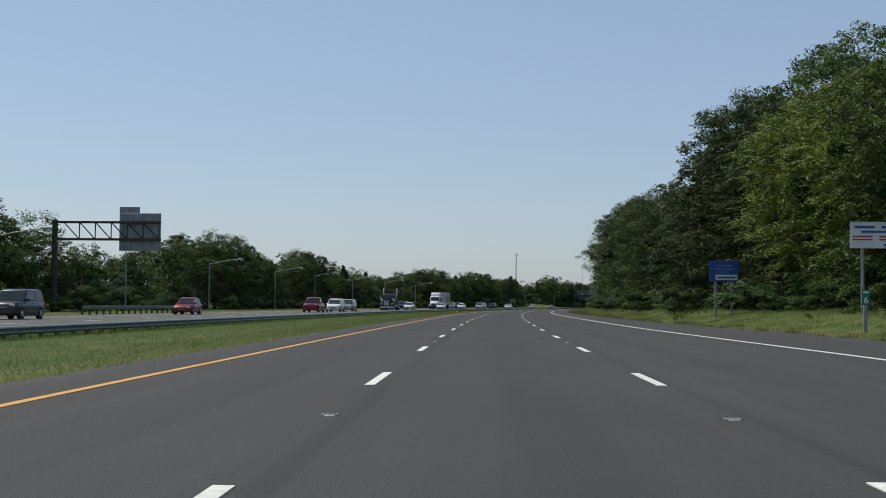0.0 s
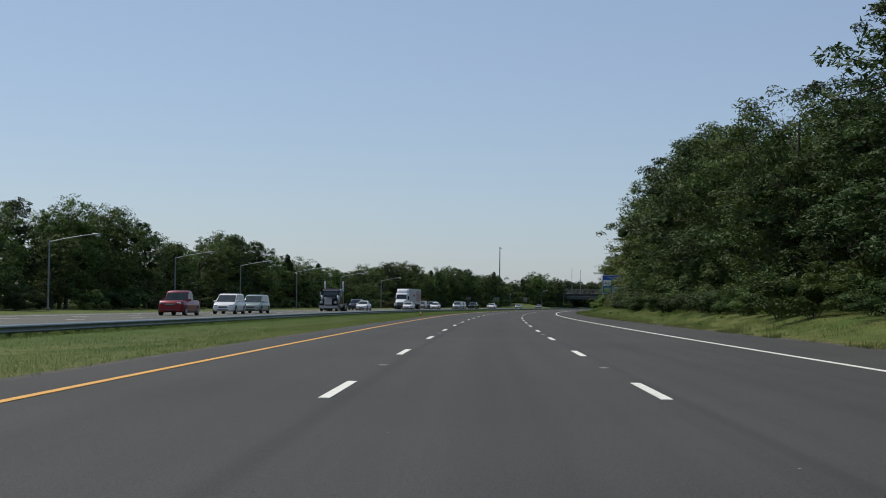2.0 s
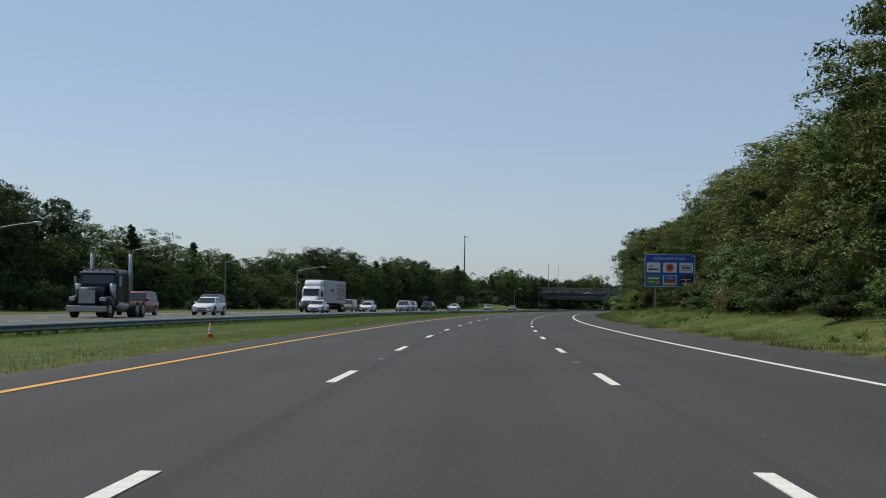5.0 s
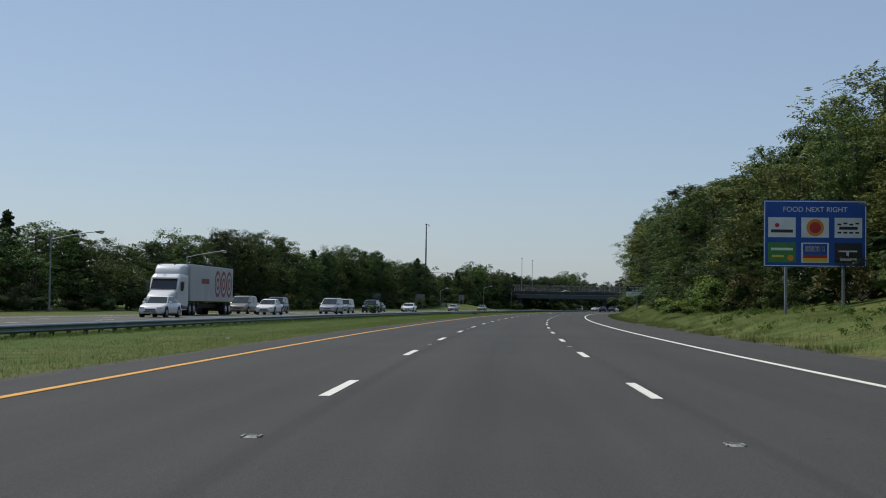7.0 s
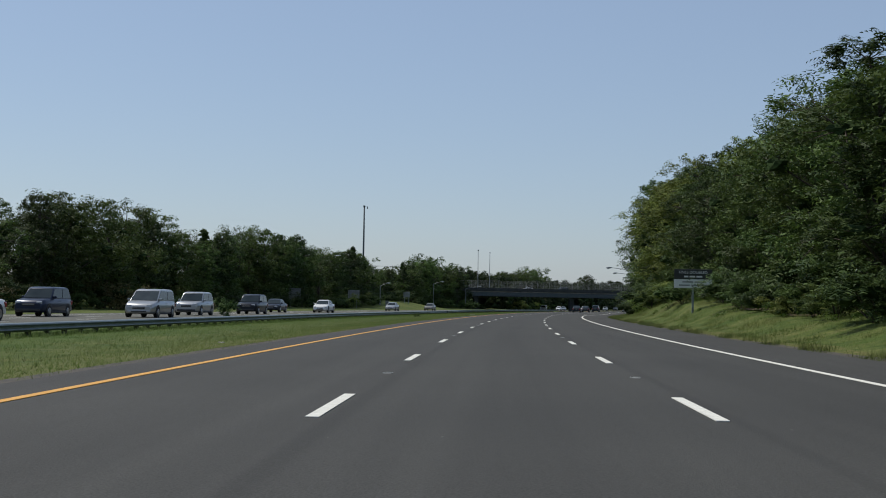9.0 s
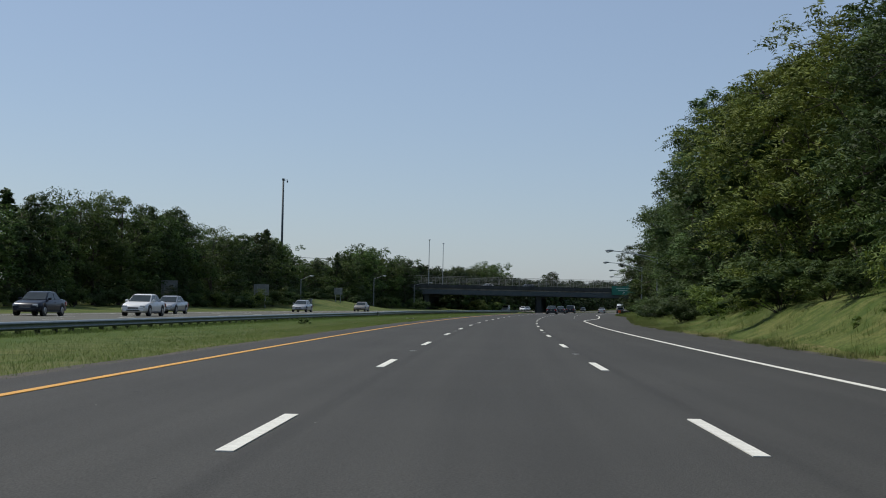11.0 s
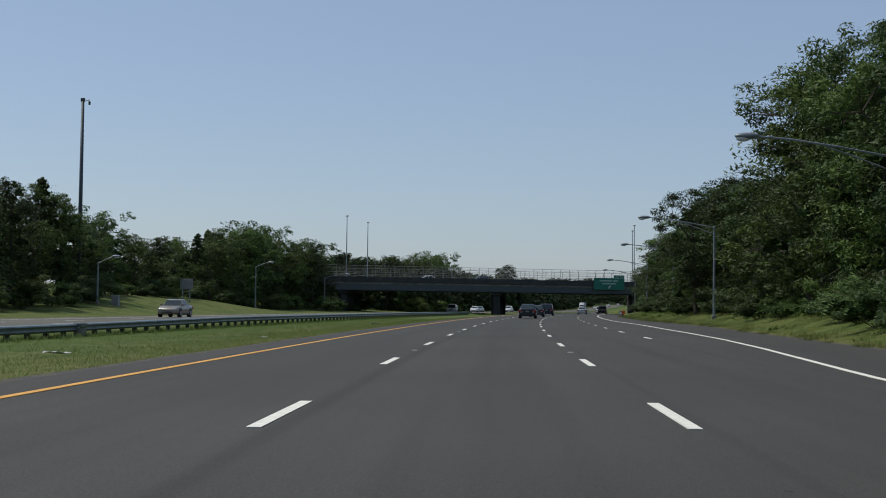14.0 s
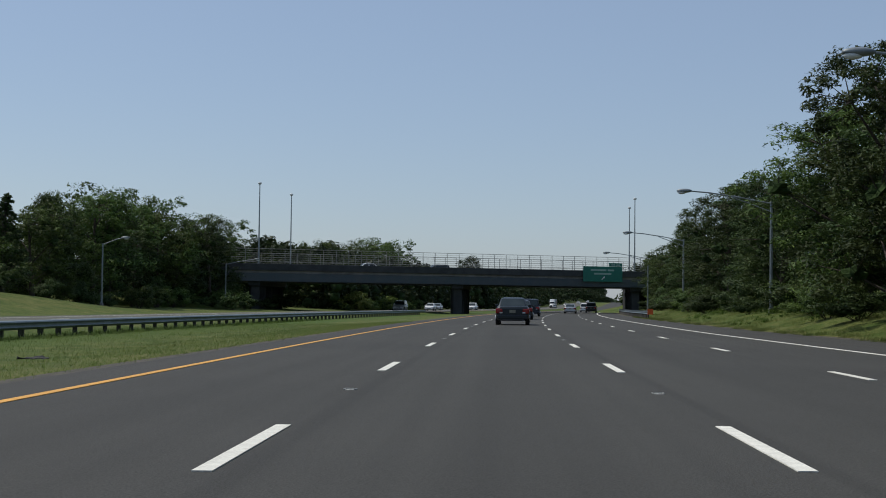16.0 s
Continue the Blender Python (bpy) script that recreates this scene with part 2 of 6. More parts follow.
def part(name, bm, mat, parent=None, label="", smooth=False):
    me = bpy.data.meshes.new(name)
    bm.to_mesh(me)
    bm.free()
    me.materials.append(mat)
    if smooth:
        me.polygons.foreach_set("use_smooth", [True] * len(me.polygons))
    ob = new(name, me)
    if parent:
        ob.parent = parent
    if label:
        ob["label"] = label
    return ob


def put(name, me, parent, m=None, label=""):
    ob = new(name, me)
    ob.parent = parent
    if m is not None:
        ob.matrix_basis = m
    if label:
        ob["label"] = label
    return ob


def box(bm, x0, x1, y0, y1, z0, z1, bevel=0.0):
    r = bmesh.ops.create_cube(bm, size=1.0)
    vs = r["verts"]
    for v in vs:
        v.co = Vector((x0 + (v.co.x + 0.5) * (x1 - x0), y0 + (v.co.y + 0.5) * (y1 - y0), z0 + (v.co.z + 0.5) * (z1 - z0)))
    if bevel:
        es = list({e for v in vs for e in v.link_edges})
        bmesh.ops.bevel(bm, geom=es, offset=bevel, segments=2, affect="EDGES", profile=0.5)
    return bm


def boxed(*a, bevel=0.0):
    return box(bmesh.new(), *a, bevel=bevel)


def tube(bm, p, q, r0, r1=None, n=8):
    """A tapered round bar from p to q."""
    p, q = Vector(p), Vector(q)
    r1 = r0 if r1 is None else r1
    turn = (q - p).to_track_quat("Z", "Y").to_matrix().to_4x4()
    m = Matrix.Translation((p + q) / 2) @ turn
    bmesh.ops.create_cone(bm, cap_ends=True, segments=n, radius1=r0, radius2=r1, depth=(q - p).length, matrix=m)
    return bm


def smoothstep(a, b, x):
    u = min(1.0, max(0.0, (x - a) / (b - a)))
    return u * u * (3 - 2 * u)


def table(points, x):
    """Straight-line interpolation in a list of pairs."""
    if x <= points[0][0]:
        return points[0][1]
    for (x0, y0), (x1, y1) in zip(points, points[1:]):
        if x <= x1:
            return y0 + (y1 - y0) * (x - x0) / (x1 - x0)
    return points[-1][1]


# ---- the line of the road: the middle of the travelled lane, bending to the right ----
KNOT0, KNOT = -40.0, 20.0
LINE = [-0.63, -0.13, 0.43, 1.08, 1.79, 2.59, 3.47, 4.46, 5.54, 6.75, 8.07, 9.55, 11.21, 13.11, 15.24, 17.62, 20.22, 23.04, 26.04,
        29.21, 32.57, 36.11, 39.84, 43.77, 47.89, 52.2, 56.71, 61.42, 66.31, 71.38, 76.63, 82.07, 87.69, 93.49, 99.48]


def line_x(y):
    if y < -20:
        return line_x(-20.0) + (y + 20) * 0.0265
    if y > 600:
        u = min(y - 600, 160)
        return LINE[32] + 0.2855 * (y - 600) + 0.00049 * (0.5 * u * u + u * (y - 600 - u))
    u = (y - KNOT0) / KNOT
    i = min(int(u), len(LINE) - 3)
    w = u - i
    a, b, c, d = LINE[i - 1], LINE[i], LINE[i + 1], LINE[i + 2]
    return b + 0.5 * w * (c - a + w * (2 * a - 5 * b + 4 * c - d + w * (3 * (b - c) + d - a)))


def heading(y):
    return math.atan((line_x(y + 2) - line_x(y - 2)) / 4)


def at(y, d, z=0.0):
    """The place d metres to the right of the lane's middle at the station y, z above the ground's own height."""
    th = heading(y)
    n = max(-80.0, min(80.0, d))
    return Vector((line_x(y) + n * math.cos(th) + (d - n), y - n * math.sin(th), ground_z(y, d) + z))


def facing(y, d, z=0.0, turn=0.0):
    """A pose there whose y axis runs along the road."""
    p = at(y, d, z)
    return pose(p.x, p.y, p.z, 0, 0, -math.degrees(heading(y)) + turn)


EDGE_LINE = [(-60, 8.2), (28, 7.35), (60, 6.55), (83, 6.4), (195, 5.45), (250, 5.2), (320, 5.1), (420, 5.35), (440, 5.55), (456, 5.65), (463, 6.0),
             (470, 6.6), (478, 7.25), (488, 7.85), (500, 8.2), (530, 8.6), (556, 8.1), (640, 7.9), (760, 7.6)]
EDGE_GRASS = [(-60, 13.5), (52, 11.5), (95, 9.7), (217, 7.95), (325, 7.7), (435, 8.3), (470, 10.2), (529, 12.4), (561, 11.2), (620, 10.8), (760, 10.6)]
TOE = [(-60, 0.7), (340, 0.8), (365, 1.4), (385, 1.9), (398, 1.7), (425, 0.8), (520, 0.75), (760, 0.7)]     # the rise of the first metres of the verge
BANK = [(-60, 0.8), (150, 0.8), (230, 0.9), (300, 1.5), (350, 2.2), (430, 1.8), (520, 1.2), (600, 1.4), (690, 2.5), (760, 1.5)]


def ground_z(y, d):
    hill = 6.0 * smoothstep(980, 1700, y)
    z = 0.0
    e = table(EDGE_GRASS, y)
    if -18.5 < d < -6.0:
        z = -0.27 * smoothstep(-6.0, -12.0, d) + 0.21 * smoothstep(-17.4, -18.5, d)
    elif -33.5 < d <= -18.5:
        z = -0.06
    elif d <= -33.5:
        mound = 1.7 * smoothstep(540, 590, y) * smoothstep(648, 612, y)
        z = -0.06 + (0.15 + 0.35 * smoothstep(440, 500, y) + mound) * smoothstep(-35, -50, d) + 1.2 * smoothstep(-52, -75, d)
    elif d > e:
        z = 0.1 * smoothstep(e, e + 1, d) + table(TOE, y) * smoothstep(e + 0.8, e + 4.6, d) + table(BANK, y) * smoothstep(e + 4, e + 14, d)
    wooded = smoothstep(1080, 2000, y) * (15 * smoothstep(-33.5, -44, d) + 6 * smoothstep(13, 24, d))     # the road climbs in a cutting
    return z + hill + wooded


def strip(name, ys, cols, lift, mat, skirt=0.0, kind="structure", label="", category=""):
    """A sheet along the road; cols(y) gives its offsets across. With a skirt its long edges turn down."""
    verts, faces = [], []
    for y in ys:
        cs = cols(y)
        row = [at(y, c, lift) for c in cs]
        if skirt:
            row = [row[0] - Vector((0, 0, skirt))] + row + [row[-1] - Vector((0, 0, skirt))]
        n = len(row)
        verts += row
    for i in range(len(ys) - 1):
        for j in range(n - 1):
            k = i * n + j
            faces.append((k, k + 1, k + n + 1, k + n))
    me = mesh_of(name, verts, faces, mat)
    uv = me.uv_layers.new(name="UVMap")
    across_at = []
    for y in ys:
        cs = cols(y)
        across_at += [(c, y) for c in ([cs[0]] + cs + [cs[-1]] if skirt else cs)]
    for lp in me.loops:
        uv.data[lp.index].uv = across_at[lp.vertex_index]
    ob = new(name, me)
    tagged(ob, label, category, "", kind)
    return ob


def steps(a, b, n):
    return [a + (b - a) * i / n for i in range(n + 1)]


# ---- ground, roads and their paint ----
ROWS_FAR = [-4500, -2000, -900, -400, -200] + steps(-120, 900, 204) + [930, 970, 1020, 1100, 1200, 1350, 1500, 1800, 2300, 3000, 4500]
ACROSS = [-4500, -2000, -900, -400, -220, -140, -100, -80, -72, -64, -58, -53, -49, -46, -43, -40, -37, -35, -33.5, -33, -26, -19, -18.5, -17.9, -17.2, -15, -13, -11, -9, -7.5, -6.0, -5.0]


def across(y):
    e = table(EDGE_GRASS, y)
    return ACROSS + [e - 1, e, e + 0.5, e + 1, e + 2, e + 3.5, e + 5, e + 7, e + 9, e + 11, e + 14, 32, 45, 60, 80, 120, 200, 400, 900, 2000, 4500]


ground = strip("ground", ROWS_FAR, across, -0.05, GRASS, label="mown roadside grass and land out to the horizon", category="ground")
ROAD_ROWS = steps(-120, 900, 255) + [930, 970, 1020, 1100, 1200, 1350, 1500, 1800, 2300]
road = strip("road", ROAD_ROWS, lambda y: [-6.0, -5.0, -1.8, 1.8, 5.2, table(EDGE_GRASS, y) - 0.02], 0.02, ASPHALT, 0.12,
             label="dark grey asphalt motorway carriageway with a wide shoulder", category="road")
road_far = strip("road", ROAD_ROWS, lambda y: [-32.8, -29, -25, -22, -18.7], 0.04, ASPHALT_OLD, 0.12,
                 label="pale weathered asphalt carriageway for oncoming traffic", category="road")


# bare soil along the asphalt's edges
for side in (0, 1):
    strip("soil_edge", steps(-100, 760, 215), (lambda y: [-6.55 - 0.25 * noise.noise(Vector((y * 0.3, 0, 0))), -6.3, -5.98]) if side == 0 else
          (lambda y: [table(EDGE_GRASS, y) - 0.03, table(EDGE_GRASS, y) + 0.2, table(EDGE_GRASS, y) + 0.42 + 0.3 * noise.noise(Vector((y * 0.3, 5, 0)))]),
          -0.02, DIRT, label="bare gravelly soil between asphalt and grass", category="ground")


strip("dry_grass", steps(-60, 640, 350), lambda y: [table(EDGE_GRASS, y) + 0.15, table(EDGE_GRASS, y) + 0.5, table(EDGE_GRASS, y) + 1.0 + 0.9 * noise.noise(Vector((y * 0.17, 3, 0))) + 0.3 * noise.noise(Vector((y * 0.9, 3, 0)))],
      -0.035, STRAW, label="dry straw-coloured grass along the asphalt", category="grass")


CLAY = material("red-brown clay", (0.13, 0.082, 0.048), 0.95, second=(0.085, 0.075, 0.034), scale=0.9, fine=0.4, bump=0.8, bump_scale=9)
for y0, y1, d0, d1 in ((336, 357, 4.2, 5.5), (50, 64, 5.2, 6.8)):      # bare clay where the bank has slipped
    strip("soil_patch", steps(y0, y1, 40), lambda y: [table(EDGE_GRASS, y) + d0 + 0.7 * noise.noise(Vector((y * 0.22, 1, y0))) + 0.25 * noise.noise(Vector((y * 0.9, 2, y0))) + c * (d1 - d0) * math.sin(math.pi * min(0.98, max(0.02, (y - y0) / (y1 - y0)))) for c in (0.0, 0.3, 0.6, 1.0)],
          -0.02, CLAY, label="bare red-brown clay on the grassy bank", category="soil")


def painted(name, y0, y1, n, off, width, mat, parent, label=""):
    verts, faces = [], []
    for y in steps(y0, y1, n):
        d = off(y) if callable(off) else off
        for dd, zz in ((-width / 2, 0.021), (-width / 2, 0.028), (width / 2, 0.028), (width / 2, 0.021)):
            verts.append(at(y, d + dd, zz))
    for i in range(n):
        for j in range(3):
            k = i * 4 + j
            faces.append((k, k + 1, k + 5, k + 4))
    faces += [(0, 1, 2, 3), (n * 4 + 3, n * 4 + 2, n * 4 + 1, n * 4)]
    ob = new(name, mesh_of(name, verts, faces, mat))
    ob.parent = parent
    if label:
        ob["label"] = label
    return ob


YELLOW = [(0, -5.05), (64, -4.85), (95, -4.88), (190, -5.08), (240, -5.0), (300, -5.0), (415, -5.08), (520, -4.95)]
painted("yellow_line", -100, 900, 250, lambda y: table(YELLOW, y), 0.13, YELLOW_PAINT, road, "solid yellow line along the median")
painted("edge_line", -100, 900, 400, lambda y: table(EDGE_LINE, y), 0.13, WHITE_PAINT, road, "solid white edge line")

# skip lines: 3.05 m long, every 12.19 m of road, with the small shifts of real paint
ARC = [(-120.0, -120.0)]
while ARC[-1][1] < 900:
    ARC.append((ARC[-1][0] + 2.0 / math.cos(heading(ARC[-1][1] + 1)), ARC[-1][1] + 2.0))
ARC_ZERO = table([(b, a) for a, b in ARC], 0.0)
SHIFT = [(9, 7.2), (15, 6.6), (26, 6.6), (32, 8.42), (42, 8.5)]


def station(run):
    """The station y after that many metres of road from the start."""
    return table(ARC, run + ARC_ZERO)


def skip_mesh(width, length):
    bm = boxed(-width / 2, width / 2, -length / 2, length / 2, 0.0, 0.008)
    me = bpy.data.meshes.new("lane_dash")
    bm.to_mesh(me)
    bm.free()
    me.materials.append(WHITE_PAINT)
    return me


DASH, DASH_SLIM = skip_mesh(0.125, 3.05), skip_mesh(0.12, 2.4)
for k in range(-6, 72):
    for off, late in ((-1.83, 0.0), (1.83, 0.45)):
        put("lane_dash", DASH, road, facing(station(12.19 * k + table(SHIFT, k) + late - 1.52), off, 0.021))
for k in range(40, 72):
    put("lane_dash", DASH_SLIM, road, facing(station(12.19 * k + 5.9), 5.3, 0.021))
for off in (-22.6, -26.3):
    for k in range(-4, 71):
        put("lane_dash", DASH, road_far, facing(station(12.19 * k), off, 0.041))
painted("edge_line", -100, 900, 200, lambda y: -30.0, 0.13, WHITE_PAINT, road_far).location.z += 0.02
painted("yellow_line", -100, 900, 200, lambda y: -19.4, 0.13, YELLOW_PAINT, road_far).location.z += 0.02


# steel road stud castings on the lane lines, one to every second gap
bm = bmesh.new()
loftv = [(-0.07, -0.12, 0.0), (0.07, -0.12, 0.0), (0.07, 0.12, 0.0), (-0.07, 0.12, 0.0), (-0.05, -0.05, 0.01), (0.05, -0.05, 0.01), (0.05, 0.05, 0.01), (-0.05, 0.05, 0.01)]
vv = [bm.verts.new(v) for v in loftv]
for f in ((0, 1, 5, 4), (1, 2, 6, 5), (2, 3, 7, 6), (3, 0, 4, 7), (4, 5, 6, 7)):
    bm.faces.new([vv[i] for i in f])
for sx in (-0.085, 0.085):
    box(bm, sx - 0.012, sx + 0.012, -0.11, 0.13, 0.0, 0.014)
box(bm, -0.05, 0.05, 0.02, 0.05, 0.005, 0.02)
STUD = bpy.data.meshes.new("road_stud")
bm.to_mesh(STUD)
bm.free()
STUD.materials.append(material("scuffed cast iron", (0.42, 0.43, 0.4), 0.6, 0.2, second=(0.12, 0.12, 0.11), scale=11))
for k in range(-3, 71, 2):
    for off in (-1.8, 1.8):
        put("road_stud", STUD, road, facing(station(12.19 * k + table(SHIFT, k) - 7.5), off, 0.021) @ Matrix.Diagonal((0.75, 0.7, 0.8, 1)), "worn steel road stud")


# ---- trees ----
def unit(v):
    return v / np.maximum(np.linalg.norm(v, axis=1), 1e-6)[:, None]


def facing_out(tris, shade):
    """Triangles wound so that they face along shade, and a normal for each of their corners."""
    geo = np.cross(tris[:, 1] - tris[:, 0], tris[:, 2] - tris[:, 0])
    turned = (geo * shade).sum(1) < 0
    tris[turned] = tris[turned][:, ::-1]
    return tris.reshape(-1, 3), np.repeat(shade, 3, axis=0)


def leaf_cloud(rng, centres, radii, count, size, hearts=None):
    """Small leaves strewn over round clumps; they take the light as the clump does, a little each its own way. hearts: the middle of the limb that bears each clump."""
    k = rng.integers(0, len(centres), count)
    v = rng.normal(size=(count, 3)) + np.array([0, 0, 0.35])
    v = unit(v)
    r = rng.random(count) ** 0.42
    c = centres[k] + v * (r * radii[k])[:, None] * np.array([1, 1, 0.62])
    own = unit(v * 0.6 + rng.normal(size=(count, 3)) * 0.5 + np.array([0, 0, 0.55]))
    out = v if hearts is None else v * 0.75 + unit(c - hearts[k]) * 0.75
    shade = unit(unit(out + np.array([0, 0, 0.3])) * 0.52 + own * 0.62)
    a = unit(np.cross(own, rng.normal(size=(count, 3))))
    b = np.cross(own, a)
    s = size * (0.55 + 0.9 * rng.random(count))[:, None]
    tip, tail = c + a * s, c - a * s * 0.8
    return facing_out(np.stack([tail - b * s * 0.36, tail + b * s * 0.4, tip + own * s * 0.2], 1), shade)


def frond_cloud(rng, centres, radii, hearts, each, length):
    """Feathery compound leaves: from every clump arching fronds with leaflets in pairs."""
    n = len(centres) * each
    k = np.repeat(np.arange(len(centres)), each)
    out = unit(centres[k] - hearts[k])
    way = unit(rng.normal(size=(n, 3)) * np.array([1, 1, 0.5]) + out * 0.8 + np.array([0, 0, 0.45]))
    base = centres[k] + rng.normal(size=(n, 3)) * radii[k][:, None] * 0.42
    reach = length * (0.6 + 0.7 * rng.random(n))[:, None]
    side = unit(np.cross(way, np.array([0, 0, 1.0])) + rng.normal(size=(n, 3)) * 0.15)
    tris, shades = [], []
    for u in (0.2, 0.38, 0.56, 0.74, 0.92):
        p = base + way * reach * u - np.array([0, 0, 0.6]) * reach * u * u
        along = unit(way - np.array([0, 0, 1.2 * u]))
        for sx in (-1, 1):
            far = p + (side * sx * 0.25 + along * 0.13) * reach * (1.1 - 0.45 * u) - np.array([0, 0, 0.06]) * reach
            tris.append(np.stack([p - along * reach * 0.035, p + along * reach * 0.07, far], 1))
            shades.append(unit(out * 0.6 + np.array([0, 0, 0.75]) + way * 0.3 + side * sx * 0.2 + rng.normal(size=(n, 3)) * 0.12))
    return facing_out(np.concatenate(tris), np.concatenate(shades))


def fast_mesh(name, verts, faces, mat, normals=None):
    me = bpy.data.meshes.new(name)
    n, k = len(faces), faces.shape[1]
    me.vertices.add(len(verts))
    me.vertices.foreach_set("co", np.asarray(verts, dtype=np.float32).ravel())
    me.loops.add(n * k)
    me.loops.foreach_set("vertex_index", faces.ravel().astype(np.int32))
    me.polygons.add(n)
    me.polygons.foreach_set("loop_start", np.arange(0, n * k, k, dtype=np.int32))
    me.materials.append(mat)
    me.update()
    me.validate()
    if normals is not None:
        me.normals_split_custom_set_from_vertices(normals.tolist())
    return me


# Added dark ball inside a crown, standing for the shade among its leaves.
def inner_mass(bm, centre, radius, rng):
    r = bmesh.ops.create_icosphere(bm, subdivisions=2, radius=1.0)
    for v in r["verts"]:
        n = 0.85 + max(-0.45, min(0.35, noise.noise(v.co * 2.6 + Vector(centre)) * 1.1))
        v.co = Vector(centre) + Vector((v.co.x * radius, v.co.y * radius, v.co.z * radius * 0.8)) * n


def tree(seed, height, spread, leaves, size, mat, shape="round", low=0.12, lobes=9, label="", fronds=0, clumps=26):
    """A tree: a tapered trunk with limbs, and a crown of several lobes, each an added dark mass for the shade inside,
    hung with small clumps of leaves. low: where the crown begins.
    """
    rng = np.random.default_rng(seed)
    ob = thing("tree", label, "tree")
    bm, mass = bmesh.new(), bmesh.new()
    tube(bm, (0, 0, -0.4), (0.1, 0.05, height * 0.4), height * 0.02, height * 0.012, 8)
    tube(bm, (0.1, 0.05, height * 0.4), (0.0, 0.1, height * 0.85), height * 0.012, height * 0.003, 6)
    cs, rs, hs = [], [], []
    for i in range(lobes):
        u = (i + 0.5) / lobes
        if shape == "round":
            w, r = math.sin(math.pi * (0.2 + 0.72 * u)) ** 0.8, 0.44
        elif shape == "cone":
            w, r = 1.5 * (1 - u), 0.3 * (1.1 - u) + 0.07
        elif shape == "tall":
            w, r = 0.6 * math.sin(math.pi * (0.25 + 0.68 * u)) ** 0.6, 0.47 - 0.1 * u
        else:
            w, r = 0.6 + 0.25 * math.sin(math.pi * u), 0.46
        ang = i * 2.399 + rng.random() * 1.2
        r = spread * r * (0.75 + 0.5 * rng.random())
        rad = spread * w * (0.35 + 0.4 * rng.random())
        top = height - r * 0.75
        c = np.array([math.cos(ang) * rad, math.sin(ang) * rad, height * low + r * 0.6 + (top - height * low - r * 0.6) * u ** 0.85])
        tube(bm, (0.05, 0.03, min(max(height * 0.08, c[2] - 0.5 * rad - height * 0.1), height * 0.8)), c, height * 0.007, height * 0.002, 5)
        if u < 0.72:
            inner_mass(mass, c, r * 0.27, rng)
        for k in range(clumps):
            v = rng.normal(size=3)
            v[2] = v[2] * 0.9 + 0.25
            v /= np.linalg.norm(v)
            q = c + v * r * (0.55 + 0.5 * rng.random() ** 0.7) * np.array([1, 1, 0.85])
            cs.append(q)
            hs.append(c - np.array([0, 0, 0.25 * r]))
            rs.append(r * (0.19 + 0.24 * rng.random()))
            if k % 5 == 0:
                tube(bm, c, q, height * 0.0025, height * 0.001, 4)
    part("trunk", bm, BARK, ob)
    cs, rs, hs = np.array(cs), np.array(rs), np.array(hs)
    verts, normals = leaf_cloud(rng, cs, rs, leaves, size, hs)
    if fronds:
        more, their = frond_cloud(rng, cs, rs, hs, fronds, 0.85)
        verts, normals = np.concatenate([verts, more]), np.concatenate([normals, their])
    crown = put("crown", fast_mesh("crown", verts, np.arange(len(verts)).reshape(-1, 3), mat, normals), ob)
    part("inner_foliage", mass, INNER_SHADE, crown)
    ob["tall"] = height
    return ob


def shrub(seed, height, spread, leaves, size, mat, label, fronds=0):
    rng = np.random.default_rng(seed)
    ob = thing("shrub", label, "shrub")
    n = 16
    cs = np.array([(rng.normal() * spread * 0.45, rng.normal() * spread * 0.45, height * (0.15 + 0.7 * rng.random())) for _ in range(n)])
    rs = spread * (0.25 + 0.2 * rng.random(n))
    hs = cs * np.array([0.3, 0.3, 0.4])
    bm = bmesh.new()
    for i in range(0, n, 2):
        tube(bm, (0, 0, -0.2), cs[i], 0.03, 0.01, 5)
    part("stem", bm, BARK, ob)
    verts, normals = leaf_cloud(rng, cs, rs, leaves, size, hs)
    if fronds:
        more, their = frond_cloud(rng, cs, rs, hs, fronds, 0.8)
        verts, normals = np.concatenate([verts, more]), np.concatenate([normals, their])
    verts[:, 2] = np.maximum(verts[:, 2], 0.02)
    crown = put("crown", fast_mesh("crown", verts, np.arange(len(verts)).reshape(-1, 3), mat, normals), ob)
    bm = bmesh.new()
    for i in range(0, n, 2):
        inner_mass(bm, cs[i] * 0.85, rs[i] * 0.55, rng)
    part("inner_foliage", bm, INNER_SHADE, crown)
    ob["tall"] = height
    return ob


